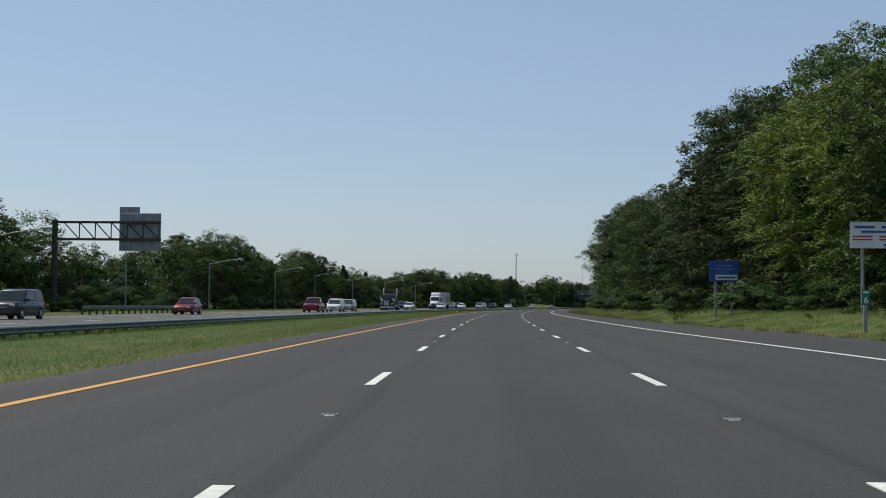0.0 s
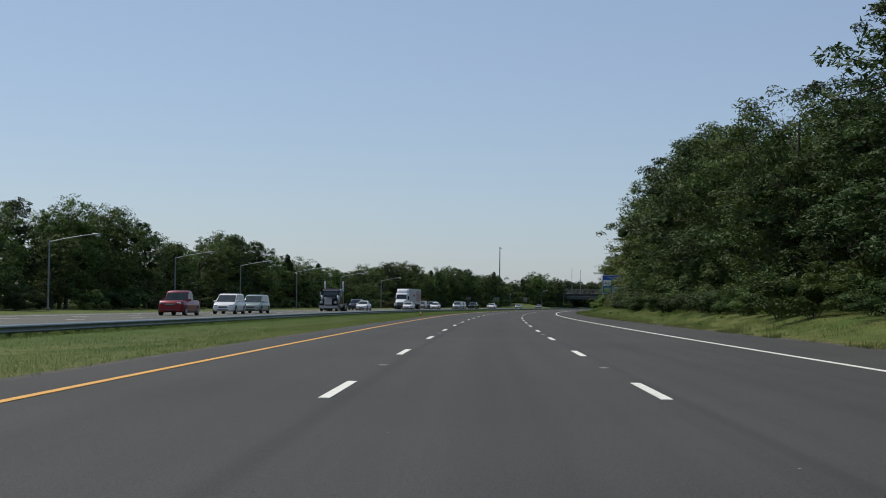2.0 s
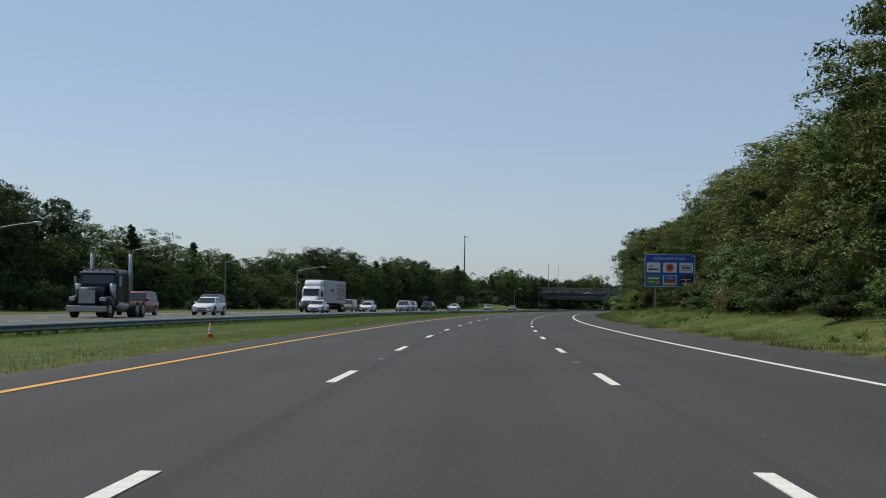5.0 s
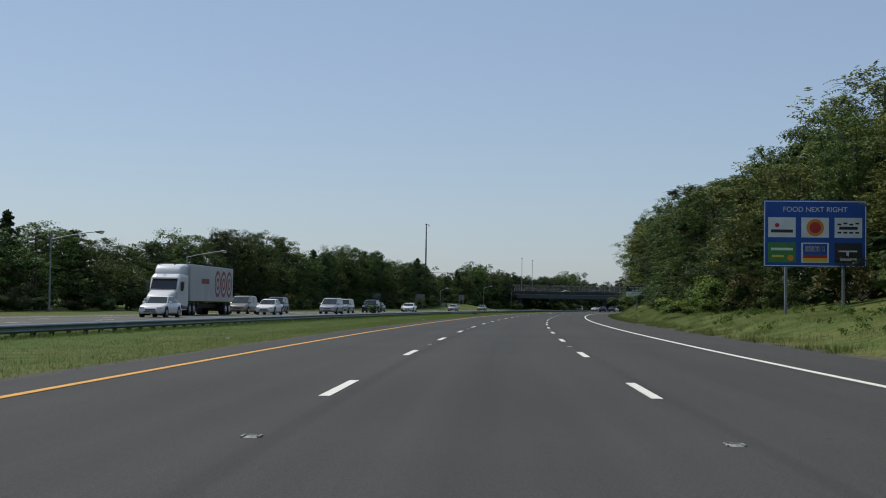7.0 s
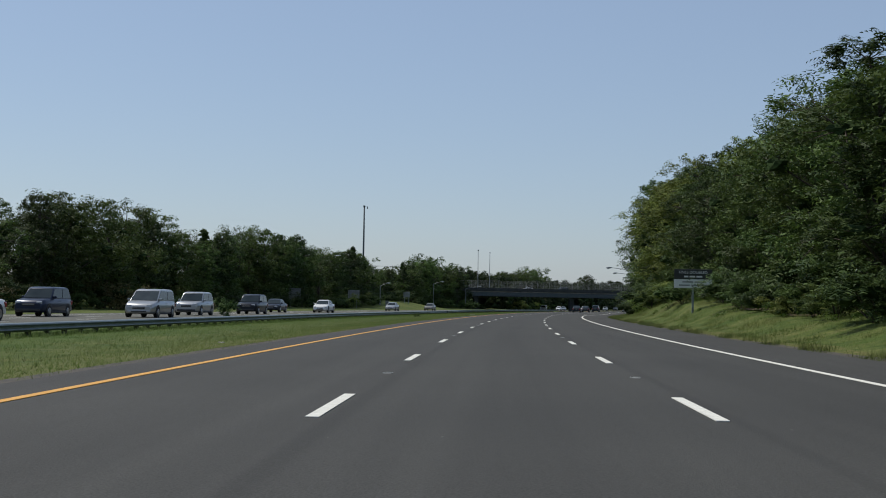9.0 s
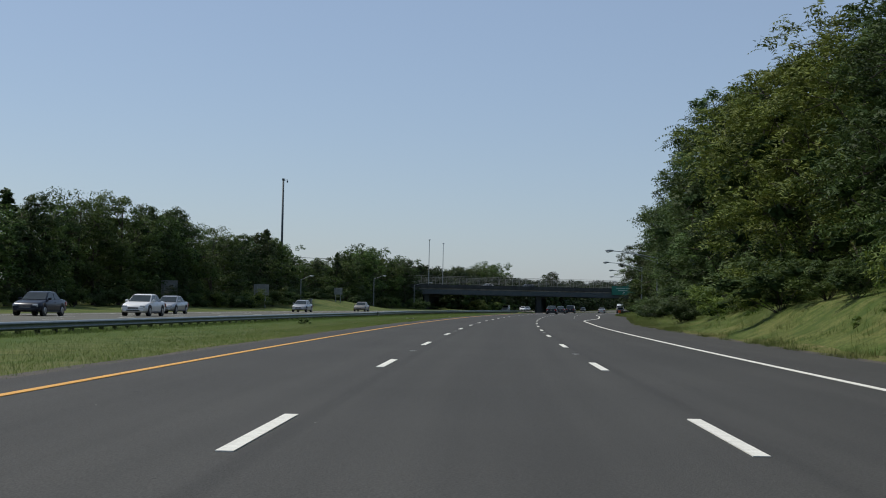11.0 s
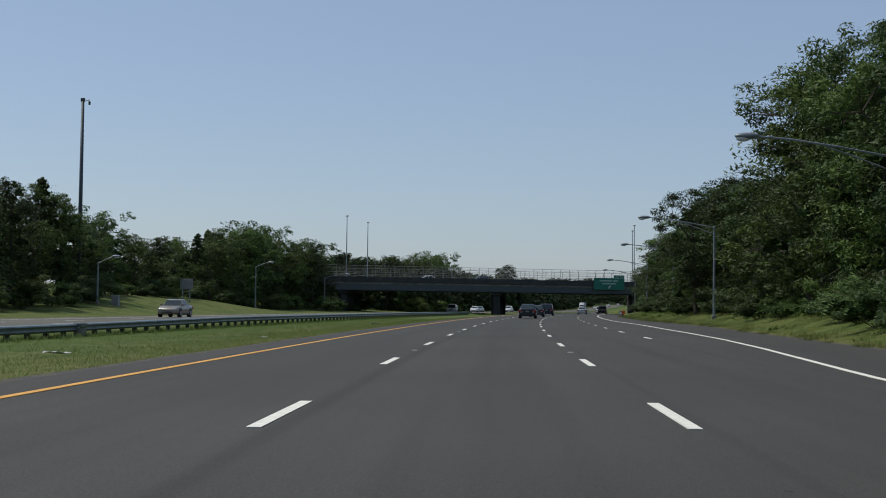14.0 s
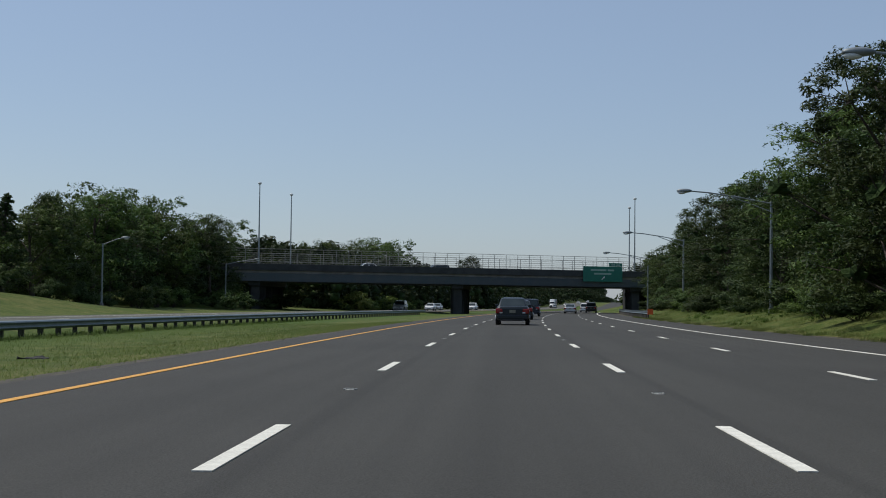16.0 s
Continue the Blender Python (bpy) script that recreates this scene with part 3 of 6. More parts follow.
NEAR_TREES = [
    tree(1, 14, 4.6, 20000, 0.128, LEAF, "round", 0.03, 11, "broad green deciduous tree at the wood's edge"),
    tree(2, 15, 4.4, 9000, 0.125, LEAF_AILANTHUS, "tall", 0.04, 10, "tall deciduous tree with light green feathery leaves", 6, 18),
    tree(3, 14, 4.8, 9000, 0.125, LEAF_BRIGHT, "round", 0.03, 10, "sunlit yellow-green tree with drooping feathery leaves", 6, 18),
    tree(4, 16, 4.4, 20000, 0.128, LEAF_DARK, "tall", 0.04, 11, "tall dark green tree in the wood"),
    tree(5, 13, 5.0, 20000, 0.122, LEAF, "bushy", 0.0, 11, "dense green tree overgrown with vines"),
    tree(6, 15, 4.8, 20000, 0.128, LEAF_DARK, "round", 0.03, 11, "broad dark green deciduous tree at the wood's edge"),
    tree(7, 13, 4.8, 20000, 0.122, LEAF_OLIVE, "bushy", 0.0, 11, "olive green tree with patches of yellowing leaves"),
    tree(8, 14, 4.6, 9000, 0.125, LEAF_OLIVE, "round", 0.02, 10, "olive green sumac with feathery leaves", 6, 18),
]
FAR_TREES = [
    tree(11, 13, 5.0, 10000, 0.165, LEAF, "round", 0.0, 8, "broad green roadside tree seen across the motorway", 0, 36),
    tree(12, 13, 4.4, 9500, 0.165, LEAF_DARK, "tall", 0.0, 8, "dark green roadside tree seen across the motorway", 0, 36),
    tree(13, 11, 3.0, 6000, 0.18, LEAF_DARK, "cone", 0.02, 36, "dark pointed cedar among broadleaf trees", 0, 14),
    tree(14, 14, 5.4, 11000, 0.165, LEAF, "bushy", 0.0, 9, "wide green tree with an uneven crown", 0, 34),
    tree(15, 12, 4.6, 4200, 0.19, LEAF_AILANTHUS, "round", 0.3, 9, "lighter green tree with a thin open crown", 0, 12),
]
SHRUBS = [
    shrub(21, 2.6, 1.8, 4200, 0.09, LEAF, "green shrub at the foot of the trees"),
    shrub(22, 2.0, 1.9, 4200, 0.08, LEAF_BRIGHT, "yellow-green undergrowth bush on the bank"),
    shrub(23, 3.2, 2.0, 1800, 0.1, LEAF_AILANTHUS, "young tree with drooping feathery leaves", 16),
    shrub(24, 1.5, 1.6, 2600, 0.08, LEAF_BROWN, "dry brown brush on the bank"),
    # Dark leaf colour stands for the shade under the trees.
    shrub(25, 2.4, 1.9, 4600, 0.09, LEAF_DARK, "dark green shrub in the wood's shade"),
]


def plant(kinds, y, d, height, rng):
    """One of these kinds, grown to that height, at the station y and d beside the lane."""
    ob = rng.choice(kinds)
    s = height / ob["tall"]
    w = s * rng.uniform(0.95, 1.25) * (1.25 if s < 0.8 else 1.0)
    p = at(y, d, -0.1)
    m = pose(p.x, p.y, p.z, rng.uniform(-3, 3), rng.uniform(-3, 3), rng.uniform(0, 360)) @ Matrix.Diagonal((w, w, s, 1))
    return copy_thing(ob, m)


pick = random.Random(7)
# how far behind the grass edge the first trees stand, and how high the tops of the first and second row reach
FRONT = [(60, 9), (84, 9), (95, 7.5), (180, 6.9), (195, 7.2), (210, 8.6), (225, 9.8), (240, 10.8), (255, 11.8), (264, 13), (284, 13), (290, 11), (300, 8), (345, 7.4), (362, 8.2), (376, 7.6),
         (400, 7), (430, 6.4), (480, 6.2), (500, 7), (540, 7.5), (580, 7.5), (640, 8), (700, 8)]
FRONT_TOP = [(60, 14.6), (80, 14.6), (100, 14.5), (114, 15.4), (126, 14.6), (136, 11.8), (148, 12), (156, 13.8), (168, 14.6), (185, 14.6), (200, 14.8), (212, 14), (225, 12.5), (255, 12.8), (264, 13.5),
             (280, 14.5), (290, 13), (300, 11.2), (320, 11.7), (340, 12.6), (352, 12.6), (364, 12.4), (376, 12.8), (390, 13.1), (402, 14), (414, 15), (436, 15.4), (448, 15.4), (460, 15), (484, 15.4), (496, 15),
             (510, 15.3), (526, 16), (536, 15), (544, 12), (558, 12), (568, 12.6), (580, 11.6), (592, 10), (620, 10), (650, 9.4), (680, 9)]
BACK_TOP = [(60, 16), (90, 17.6), (126, 17), (136, 13.2), (154, 13.6), (166, 16.2), (174, 17), (190, 17.6), (212, 16), (240, 15), (262, 15.5), (272, 17), (290, 17), (305, 15.8), (340, 15.6), (352, 16), (370, 17), (400, 17.6), (430, 18.4), (470, 19), (530, 18.5), (542, 16),
            (556, 14.5), (580, 14.5), (605, 13), (630, 12), (680, 11.5), (700, 9), (900, 12)]
ZONES = [(84, (2, 0)), (128, (5, 3, 5)), (205, (0, 4, 0, 5, 4)), (300, (6, 7, 6, 4, 7)), (400, (0, 1, 4, 1, 5)), (424, (7, 1, 2)), (482, (1, 5, 5, 3)), (536, (4, 5, 5, 3)), (999, (5, 3, 5, 5))]


def palette(y):
    return [NEAR_TREES[k] for k in next(z for end, z in ZONES if y < end)]


y = 62.0
while y < 676:      # the wood's edge on the near side
    d = table(EDGE_GRASS, y) + table(FRONT, y) + pick.uniform(-0.6, 1.0)
    tagged(plant(palette(y), y, d, (table(FRONT_TOP, y) - ground_z(y, d)) * pick.choice((1.02, 0.98, 0.88, 0.74)), pick), group="trees of the wood's edge")
    y += pick.uniform(5.2, 7.4)
y = 66.0
while y < 585:      # the trees behind them
    d = table(EDGE_GRASS, y) + table(FRONT, y) + pick.uniform(5.0, 7.0)
    tagged(plant(palette(y), y, d, (table(BACK_TOP, y) - ground_z(y, d)) * pick.choice((1.02, 0.96, 0.84)), pick), group="trees of the wood's edge")
    y += pick.uniform(7.5, 10.5)
y = 62.0
while y < 672:      # undergrowth
    e, f = table(EDGE_GRASS, y), table(FRONT, y)
    # Mostly the dark shrub where deep shade at the trees' feet is imitated by colour.
    kinds = [SHRUBS[k] for k in ((4, 4, 0, 2) if y < 215 else (0, 2, 0, 3, 4) if y < 300 else (1, 0, 2, 2, 0, 4) if y < 420 else (4, 4, 2, 4, 0))]
    tagged(plant(kinds, y, e + f - pick.uniform(2.2, 4.2), pick.uniform(0.9, 2.3), pick), group="undergrowth")
    if pick.random() < 0.3:
        tagged(plant([SHRUBS[0], SHRUBS[4], SHRUBS[2]], y + 1, e + f - pick.uniform(0.2, 1.4), pick.uniform(2.2, 3.6), pick), group="undergrowth")
    y += pick.uniform(3.2, 5.2)
y = 222.0
while y < 264:      # brush in front of the trees beside the services sign
    tagged(plant([SHRUBS[k] for k in (0, 2, 3, 4, 0)], y, pick.uniform(12.6, 14.8), pick.uniform(1.1, 2.2), pick), group="undergrowth")
    tagged(plant([SHRUBS[k] for k in (0, 2, 4)], y + 1.5, pick.uniform(15.2, 17.5) + max(0.0, y - 250) * 0.15, pick.uniform(2.4, 4.2), pick), group="undergrowth")
    y += pick.uniform(2.8, 4.2)
LEFT_D = [(60, -50), (500, -49.5), (530, -48.5), (566, -49), (585, -53), (605, -53), (626, -51), (650, -50), (700, -51)]
LEFT_TOP = [(100, 11), (124, 11.6), (138, 10.5), (148, 6.8), (172, 7), (184, 10.5), (208, 12.5), (226, 12.6), (236, 11.5), (244, 8.6), (256, 8.6), (266, 11.8), (276, 12.7), (294, 12), (308, 10.4),
            (328, 9.9), (346, 8.8), (362, 8.8), (378, 8.0), (390, 9.9), (404, 12), (424, 12.8), (440, 13.7), (452, 12.8), (464, 10.8), (476, 12.5), (488, 13.2), (500, 13.7), (526, 13.6), (537, 11.2),
            (552, 12.2), (574, 13.6), (586, 11.2), (600, 10.4), (618, 10.8), (632, 12.2), (645, 14.4), (657, 15.9), (668, 14.8), (682, 13.2), (705, 12.6)]
y = 100.0
while y < 704:      # the belt of trees beyond the other carriageway
    d = table(LEFT_D, y) + pick.uniform(-2.5, 1.0)
    tagged(plant([FAR_TREES[k] for k in (0, 1, 3, 1, 0)], y, d, (table(LEFT_TOP, y) - ground_z(y, d)) * pick.choice((1.04, 1.0, 0.92, 0.7)), pick), group="trees beyond the motorway")
    y += pick.uniform(5.0, 8.0)
y = 102.0
while y < 700:
    kinds = [SHRUBS[k] for k in ((4, 0, 4, 2) if y < 380 or y > 430 else (4, 3, 0, 0))]
    tagged(plant(kinds, y, table(LEFT_D, y) + pick.uniform(2.4, 5.0), pick.uniform(1.4, 3.2), pick), group="undergrowth")
    y += pick.uniform(4.0, 6.6)
for kind, y, d, h in ((2, 251, -49.5, 9.3), (2, 316, -49.5, 10.6), (2, 356, -49.5, 8.6), (2, 341, -50, 9.6), (2, 573, -51, 12.6), (2, 624, -50.5, 9.8), (2, 648, -56, 13), (2, 470, -50, 11.6),
                      (4, 283, -53, 12.9), (4, 291, -54, 12.7), (4, 602, -56, 11.4), (4, 656, -53, 15.2), (4, 686, -58, 17), (4, 679, -57, 15.4), (1, 138, -57, 14), (1, 132, -55, 13), (4, 152, -50, 8.2),
                      (0, 209, -50, 12.9), (3, 224, -51, 13), (0, 276, -51, 12.8), (3, 420, -50.5, 12.8), (0, 431, -50, 13.2), (3, 440, -51, 14), (0, 452, -51, 13), (3, 490, -51, 13.4), (0, 501, -50, 13.8), (3, 514, -50.5, 13.4), (0, 524, -50, 13.6),
                      (3, 640, -51, 12.6), (0, 668, -52, 14), (3, 742, -46, 13), (0, 756, -47, 14), (3, 772, -47, 14.6), (0, 787, -48, 16), (3, 802, -48, 16.4), (0, 818, -48, 17), (4, 832, -49, 18.6), (4, 700, -52, 15)):
    tagged(plant([FAR_TREES[kind]], y, d, h, pick), group="trees beyond the motorway")
for kind, y, d, h in ((5, 118, 22, 18.8), (3, 112, 21, 17.8), (5, 96, 24, 19), (0, 86, 25, 18.5), (5, 572, 18.6, 12.4), (3, 579, 18.6, 12), (3, 124, 20.5, 17), (2, 70, 20, 10.5), (2, 76, 19.2, 10), (2, 82, 19.5, 10.5), (4, 145, 15.2, 10.8), (0, 180, 14.4, 12.6), (6, 242, 18.2, 11), (7, 250, 19, 11),
                      (2, 412, 16.5, 14.4), (1, 437, 14.6, 15.4), (1, 446, 14.8, 16), (5, 455, 15.6, 15.6), (3, 428, 15.4, 15), (4, 508, 18.8, 14.6), (0, 522, 19, 15.4)):
    tagged(plant([NEAR_TREES[kind]], y, d, h, pick), group="trees of the wood's edge")
for i, ob in enumerate(NEAR_TREES + FAR_TREES + SHRUBS):      # the patterns themselves stand in the wood behind the start
    ob.matrix_world = facing(-70 + i * 6, 34)


for kind, y, d, h in ((5, 555.5, 15.2, 11.2), (3, 563, 18.6, 12.4), (5, 551, 18.2, 11.4), (0, 569, 16.8, 10.6), (5, 590, 17.4, 9.4), (3, 600, 18.2, 10), (5, 612, 17.2, 10.4), (3, 622, 19.5, 11.4), (5, 634, 18.2, 10.8), (3, 646, 17.6, 9.4),
                      (5, 657, 17.2, 8.4), (4, 667, 16.4, 7.4), (5, 678, 16.6, 7.4), (5, 686, 16.2, 7.6), (3, 693, 17, 8), (4, 699, 17.8, 8.2)):
    tagged(plant([NEAR_TREES[kind]], y, d, h, pick), group="trees of the wood's edge")
for kind, y, d, h in ((5, 681, -46.8, 13.2), (3, 689, -48.5, 11.5), (5, 672, -49, 10), (5, 926, -41, 18.2), (5, 930, -42.5, 17.2)):
    tagged(plant([NEAR_TREES[kind]], y, d, h, pick), "dense dark green tree with a rounded crown", group="trees beside the overbridge")
for y, d in ((676, -43), (683, -42.4), (689, -43.2), (694, -42.2), (699, -43.4), (703, -42), (706, -44)):
    tagged(plant([SHRUBS[4], SHRUBS[0], SHRUBS[4]], y, d, pick.uniform(1.6, 2.8), pick), group="undergrowth")
for y, d, h in ((690, 20.5, 8), (707, 23, 8)):
    tagged(plant([NEAR_TREES[4], NEAR_TREES[5]], y, d, h, pick), group="trees beside the overbridge")
for y, d in ((676, 17.5), (690, 18.2), (700, 19), (672, -41), (524, -45.2), (532, -45), (540, -44.6), (547, -44.8), (554, -44.4), (561, -44.8), (735, -37), (742, -36.5), (750, -37), (758, -36.5), (766, -37), (775, -36.5), (785, -37), (796, -37)):
    tagged(plant(SHRUBS[:3], y, d, pick.uniform(2.0, 3.6), pick), group="undergrowth")


# the woods behind the first rows, and the far woods
def woodland(name, places, seed, leaves, size, mat, label):
    rng = np.random.default_rng(seed)
    allv, centres = [], []
    for p, h, w in places:
        n = 30
        u = rng.random(n)
        ang, rad = rng.random(n) * 6.283, w * np.sin(np.pi * (0.2 + 0.72 * u)) * np.sqrt(rng.random(n))
        c = np.stack([p.x + np.cos(ang) * rad, p.y + np.sin(ang) * rad, p.z + h * (0.06 + 0.9 * u)], 1)
        heart = np.tile([p.x, p.y, p.z + h * 0.4], (n, 1))
        v, _ = leaf_cloud(rng, c, w * (0.22 + 0.2 * rng.random(n)), leaves, size, heart)
        allv.append(v)
        centres.append(c)
    v = np.concatenate(allv)
    wood = tagged(new(name, fast_mesh(name, v, np.arange(len(v)).reshape(-1, 3), mat)), label, "wood", kind="stuff")
    # Dark balls added inside the wood, with the inner shade in their colour.
    base = bmesh.new()
    bmesh.ops.create_icosphere(base, subdivisions=1, radius=1.0)
    bv = np.array([q.co[:] for q in base.verts])
    bf = np.array([[q.index for q in f.verts] for f in base.faces])
    base.free()
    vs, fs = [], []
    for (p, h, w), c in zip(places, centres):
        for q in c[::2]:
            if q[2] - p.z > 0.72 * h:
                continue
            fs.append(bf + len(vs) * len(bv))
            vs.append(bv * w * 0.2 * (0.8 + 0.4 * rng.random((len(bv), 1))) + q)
    put("inner_foliage", fast_mesh("inner_foliage", np.concatenate(vs), np.concatenate(fs), INNER_SHADE), wood)
    return wood


behind = []
y = 40.0
while y < 720:
    behind.append((at(y, table(EDGE_GRASS, y) + table(FRONT, y) + pick.uniform(10, 15)), table(BACK_TOP, y) * pick.uniform(0.85, 1.0), 4.6))
    y += pick.uniform(6, 9)
y = 50.0
while y < 720:
    behind.append((at(y, table(LEFT_D, y) - pick.uniform(6, 10)), table(LEFT_TOP, y) * pick.uniform(0.7, 0.9), 4.6))
    y += pick.uniform(5, 7)
woodland("wood", behind, 31, 2600, 0.24, LEAF, "mixed green woodland behind the roadside trees")
distant = []
y = 732.0
while y < 2700:      # a closed wall of trees on both sides of the road
    gap = 5 + (y - 735) * 0.012
    for d, low, high in ((-41, 8, 12), (-52, 10, 14), (-64, 11, 15)):
        distant.append((at(y + pick.uniform(-2, 2), d + (y - 735) * 0.004 + pick.uniform(-2.5, 2.5)), pick.uniform(low, high), 5.2))
    for d, low, high in ((18, 7, 10), (31, 9, 13)):
        distant.append((at(y + pick.uniform(-2, 2), d + pick.uniform(-2.5, 2.5)), pick.uniform(low, high), 5.2))
    y += gap
for k in range(40):
    distant.append((at(pick.uniform(1500, 1750), pick.uniform(-160, -45)), pick.uniform(10, 14), 8.0))
# These leaves are coloured as dark as the woods' shaded side.
woodland("wood", distant, 32, 800, 0.62, LEAF_SHADE, "distant green woods beyond the overbridge")


# ---- grass tufts on median and verge ----
def tufts(name, seed, count, spread_fn, height, label, blades=4, mat=None, wide=1.0):
    rng = np.random.default_rng(seed)
    base = np.array([spread_fn(rng)[:] for _ in range(count)])
    vs = []
    for k in range(blades):
        ang = rng.uniform(-1.2, 0.9, count)
        side = np.stack([np.cos(ang), np.sin(ang), 0 * ang], 1) * ((0.003 + 0.004 * rng.random(count)) * wide)[:, None]
        off = np.stack([rng.normal(size=count) * 0.1, rng.normal(size=count) * 0.1, 0 * ang], 1)
        hh = height * (0.4 + 1.0 * rng.random(count) ** 2)
        tip = np.stack([rng.normal(size=count) * 0.05, rng.normal(size=count) * 0.05, hh], 1)
        b = base + off
        vs.append(np.stack([b - side, b + side, b + tip], 1))
    v = np.concatenate(vs).reshape(-1, 3)
    me = fast_mesh(name, v, np.arange(len(v)).reshape(-1, 3), mat or BLADES)
    me.normals_split_custom_set_from_vertices([(0.0, 0.0, 1.0)] * len(me.vertices))     # blades take the light as the turf does
    return tagged(new(name, me), label, "grass", kind="stuff")


def median_spot(rng):
    u = rng.random()
    return at(10 + 580 * rng.random(), -6.25 - 11.0 * u * (0.4 + 0.6 * u), -0.05)


def verge_spot(rng):
    y = 30 + 600 * rng.random()
    return at(y, table(EDGE_GRASS, y) + 0.1 + 7.5 * rng.random(), -0.05)


def weeds(seed, count, label):
    """Low leafy weeds in drifts on the bank, thicker towards the trees."""
    rng = np.random.default_rng(seed)
    cs, rs = [], []
    while len(cs) < count:
        y, u = 40 + 600 * rng.random(), rng.random()
        p = Vector((y * 0.11, u * 2.2, 4.0))
        if noise.noise(p) + 0.4 * noise.noise(p * 3.1) > 0.5 - 0.75 * u:
            r = 0.12 + 0.3 * rng.random() ** 2
            cs.append(at(y, table(EDGE_GRASS, y) + 1.2 + 5.5 * u, 0.3 * r)[:])
            rs.append(r)
    verts, normals = leaf_cloud(rng, np.array(cs), np.array(rs), count * 34, 0.06)
    return tagged(new("weeds", fast_mesh("weeds", verts, np.arange(len(verts)).reshape(-1, 3), LUSH, normals)), label, "weeds", kind="stuff")


weeds(45, 1500, "low ragged weeds on the roadside bank")


tufts("grass", 41, 90000, median_spot, 0.085, "uneven green and straw-coloured grass of the median")
def rail_spot(rng):
    return at(10 + 600 * rng.random(), -16.9 + rng.normal() * 0.4, -0.05)


tufts("grass", 43, 20000, rail_spot, 0.17, "taller unmown weeds under the guard rail", 5, LUSH, 1.8)
tufts("grass", 42, 60000, verge_spot, 0.09, "uneven green grass of the roadside verge")


def clump_spot(rng):
    """Taller grass in drifts, along the asphalt and over the bank."""
    while True:
        y = 20 + 620 * rng.random()
        u = rng.random() ** 2
        p = Vector((y * 0.35, u * 4.0, 8.0))
        if noise.noise(p) + 0.5 * noise.noise(p * 2.7) > 0.1:
            return at(y, table(EDGE_GRASS, y) + 0.15 + 6.0 * u, -0.05)


tufts("grass", 46, 26000, clump_spot, 0.2, "taller tufts of grass on the roadside verge", 4, None, 1.3)


# ---- guard rail in the median ----
def rail_beam(name, y0, y1, d, top, parent, label=""):
    """A W-shaped steel beam along the road."""
    prof = [(-0.03, 0.0), (0.055, -0.016), (0.085, -0.06), (0.03, -0.13), (0.03, -0.18), (0.085, -0.235), (0.045, -0.28), (0.0, -0.31)]
    ring = [(a, b) for a, b in prof] + [(a - 0.012, b) for a, b in reversed(prof)]
    verts, faces, n = [], [], len(ring)
    ys = steps(y0, y1, max(2, int((y1 - y0) / 4)))
    for y in ys:
        for a, b in ring:
            verts.append(at(y, d + a, (top(y) if callable(top) else top) + b))
    for i in range(len(ys) - 1):
        for j in range(n):
            k = (j + 1) % n
            faces.append((i * n + j, i * n + k, (i + 1) * n + k, (i + 1) * n + j))
    return put(name, mesh_of(name, verts, faces, RAIL_BEAM), parent, None, label)


guard_rail = thing("guard_rail", "galvanised steel guard rail on dark posts in the grass median", "guard rail")
RAIL_TOP = [(0, 0.44), (140, 0.36), (180, 0.38), (250, 0.42), (440, 0.44), (490, 0.46), (520, 0.58), (700, 0.58)]
rail_beam("beam", -60, 688, -17.0, lambda y: table(RAIL_TOP, y), guard_rail)
rail_beam("beam", -60, 688, -17.35, lambda y: table(RAIL_TOP, y), guard_rail)
POST = bpy.data.meshes.new("post")
bm = boxed(-0.09, 0.09, -0.075, 0.075, -0.5, 0.5)
bm.to_mesh(POST)
bm.free()
POST.materials.append(POST_WOOD)
run = -10.0
while run < 560:
    put("post", POST, guard_rail, facing(station(run), -17.16, table(RAIL_TOP, station(run)) - 0.56))
    run += 1.905
bm = bmesh.new()
while run < 695:
    p = at(station(run), -17.16)
    box(bm, p.x - 0.09, p.x + 0.09, p.y - 0.075, p.y + 0.075, p.z - 0.4, p.z + 0.5)
    run += 1.905
tagged(part("post", bm, POST_WOOD, guard_rail), kind="stuff")
joint = part("end_block", boxed(-0.1, 0.16, -0.42, 0.42, -0.3, 0.34, bevel=0.03), CONCRETE, guard_rail, "pale concrete block where two lengths of rail meet")
joint.matrix_basis = facing(493.5, -16.98)
cap = part("end_shoe", boxed(-0.14, 0.2, -0.36, 0.42, 0.32, 0.5, bevel=0.03), RAIL_BEAM, guard_rail, "dark rail end piece")
cap.matrix_basis = facing(493.5, -16.98)

# Near-black blotched concrete, much darker than CONCRETE, for parapets, piers and abutments.
FASCIA = material("dark blotched concrete", (0.046, 0.049, 0.049), 0.85, second=(0.026, 0.029, 0.03), scale=0.7, fine=0.2, bump_scale=9)

# ---- overbridge ----
BR = pose(106.0, 708.5, 0, 0, 0, 7.5)       # x along the bridge, y away
bridge = thing("overbridge", "dark painted steel girder road bridge with concrete parapet and mesh fence", "bridge", at=BR)
part("deck", boxed(-75, 75, 0.5, 18.4, 5.58, 6.1, bevel=0.05), CONCRETE, bridge, "concrete deck slab")
for k in range(7):
    bm = boxed(-46, 40, 0.36 + 2.9 * k, 0.46 + 2.9 * k, 4.45, 5.57)
    girder = part("girder", bm, BRIDGE_STEEL, bridge, "dark painted steel girder")
    part("flange", boxed(-46, 40, 0.2 + 2.9 * k, 0.62 + 2.9 * k, 4.36, 4.448), BRIDGE_STEEL, girder)
for y0 in (0.15, 18.3):
    part("parapet", boxed(-75, 75, y0, y0 + 0.4, 5.98, 7.0, bevel=0.03), FASCIA, bridge, "dark blotched parapet")
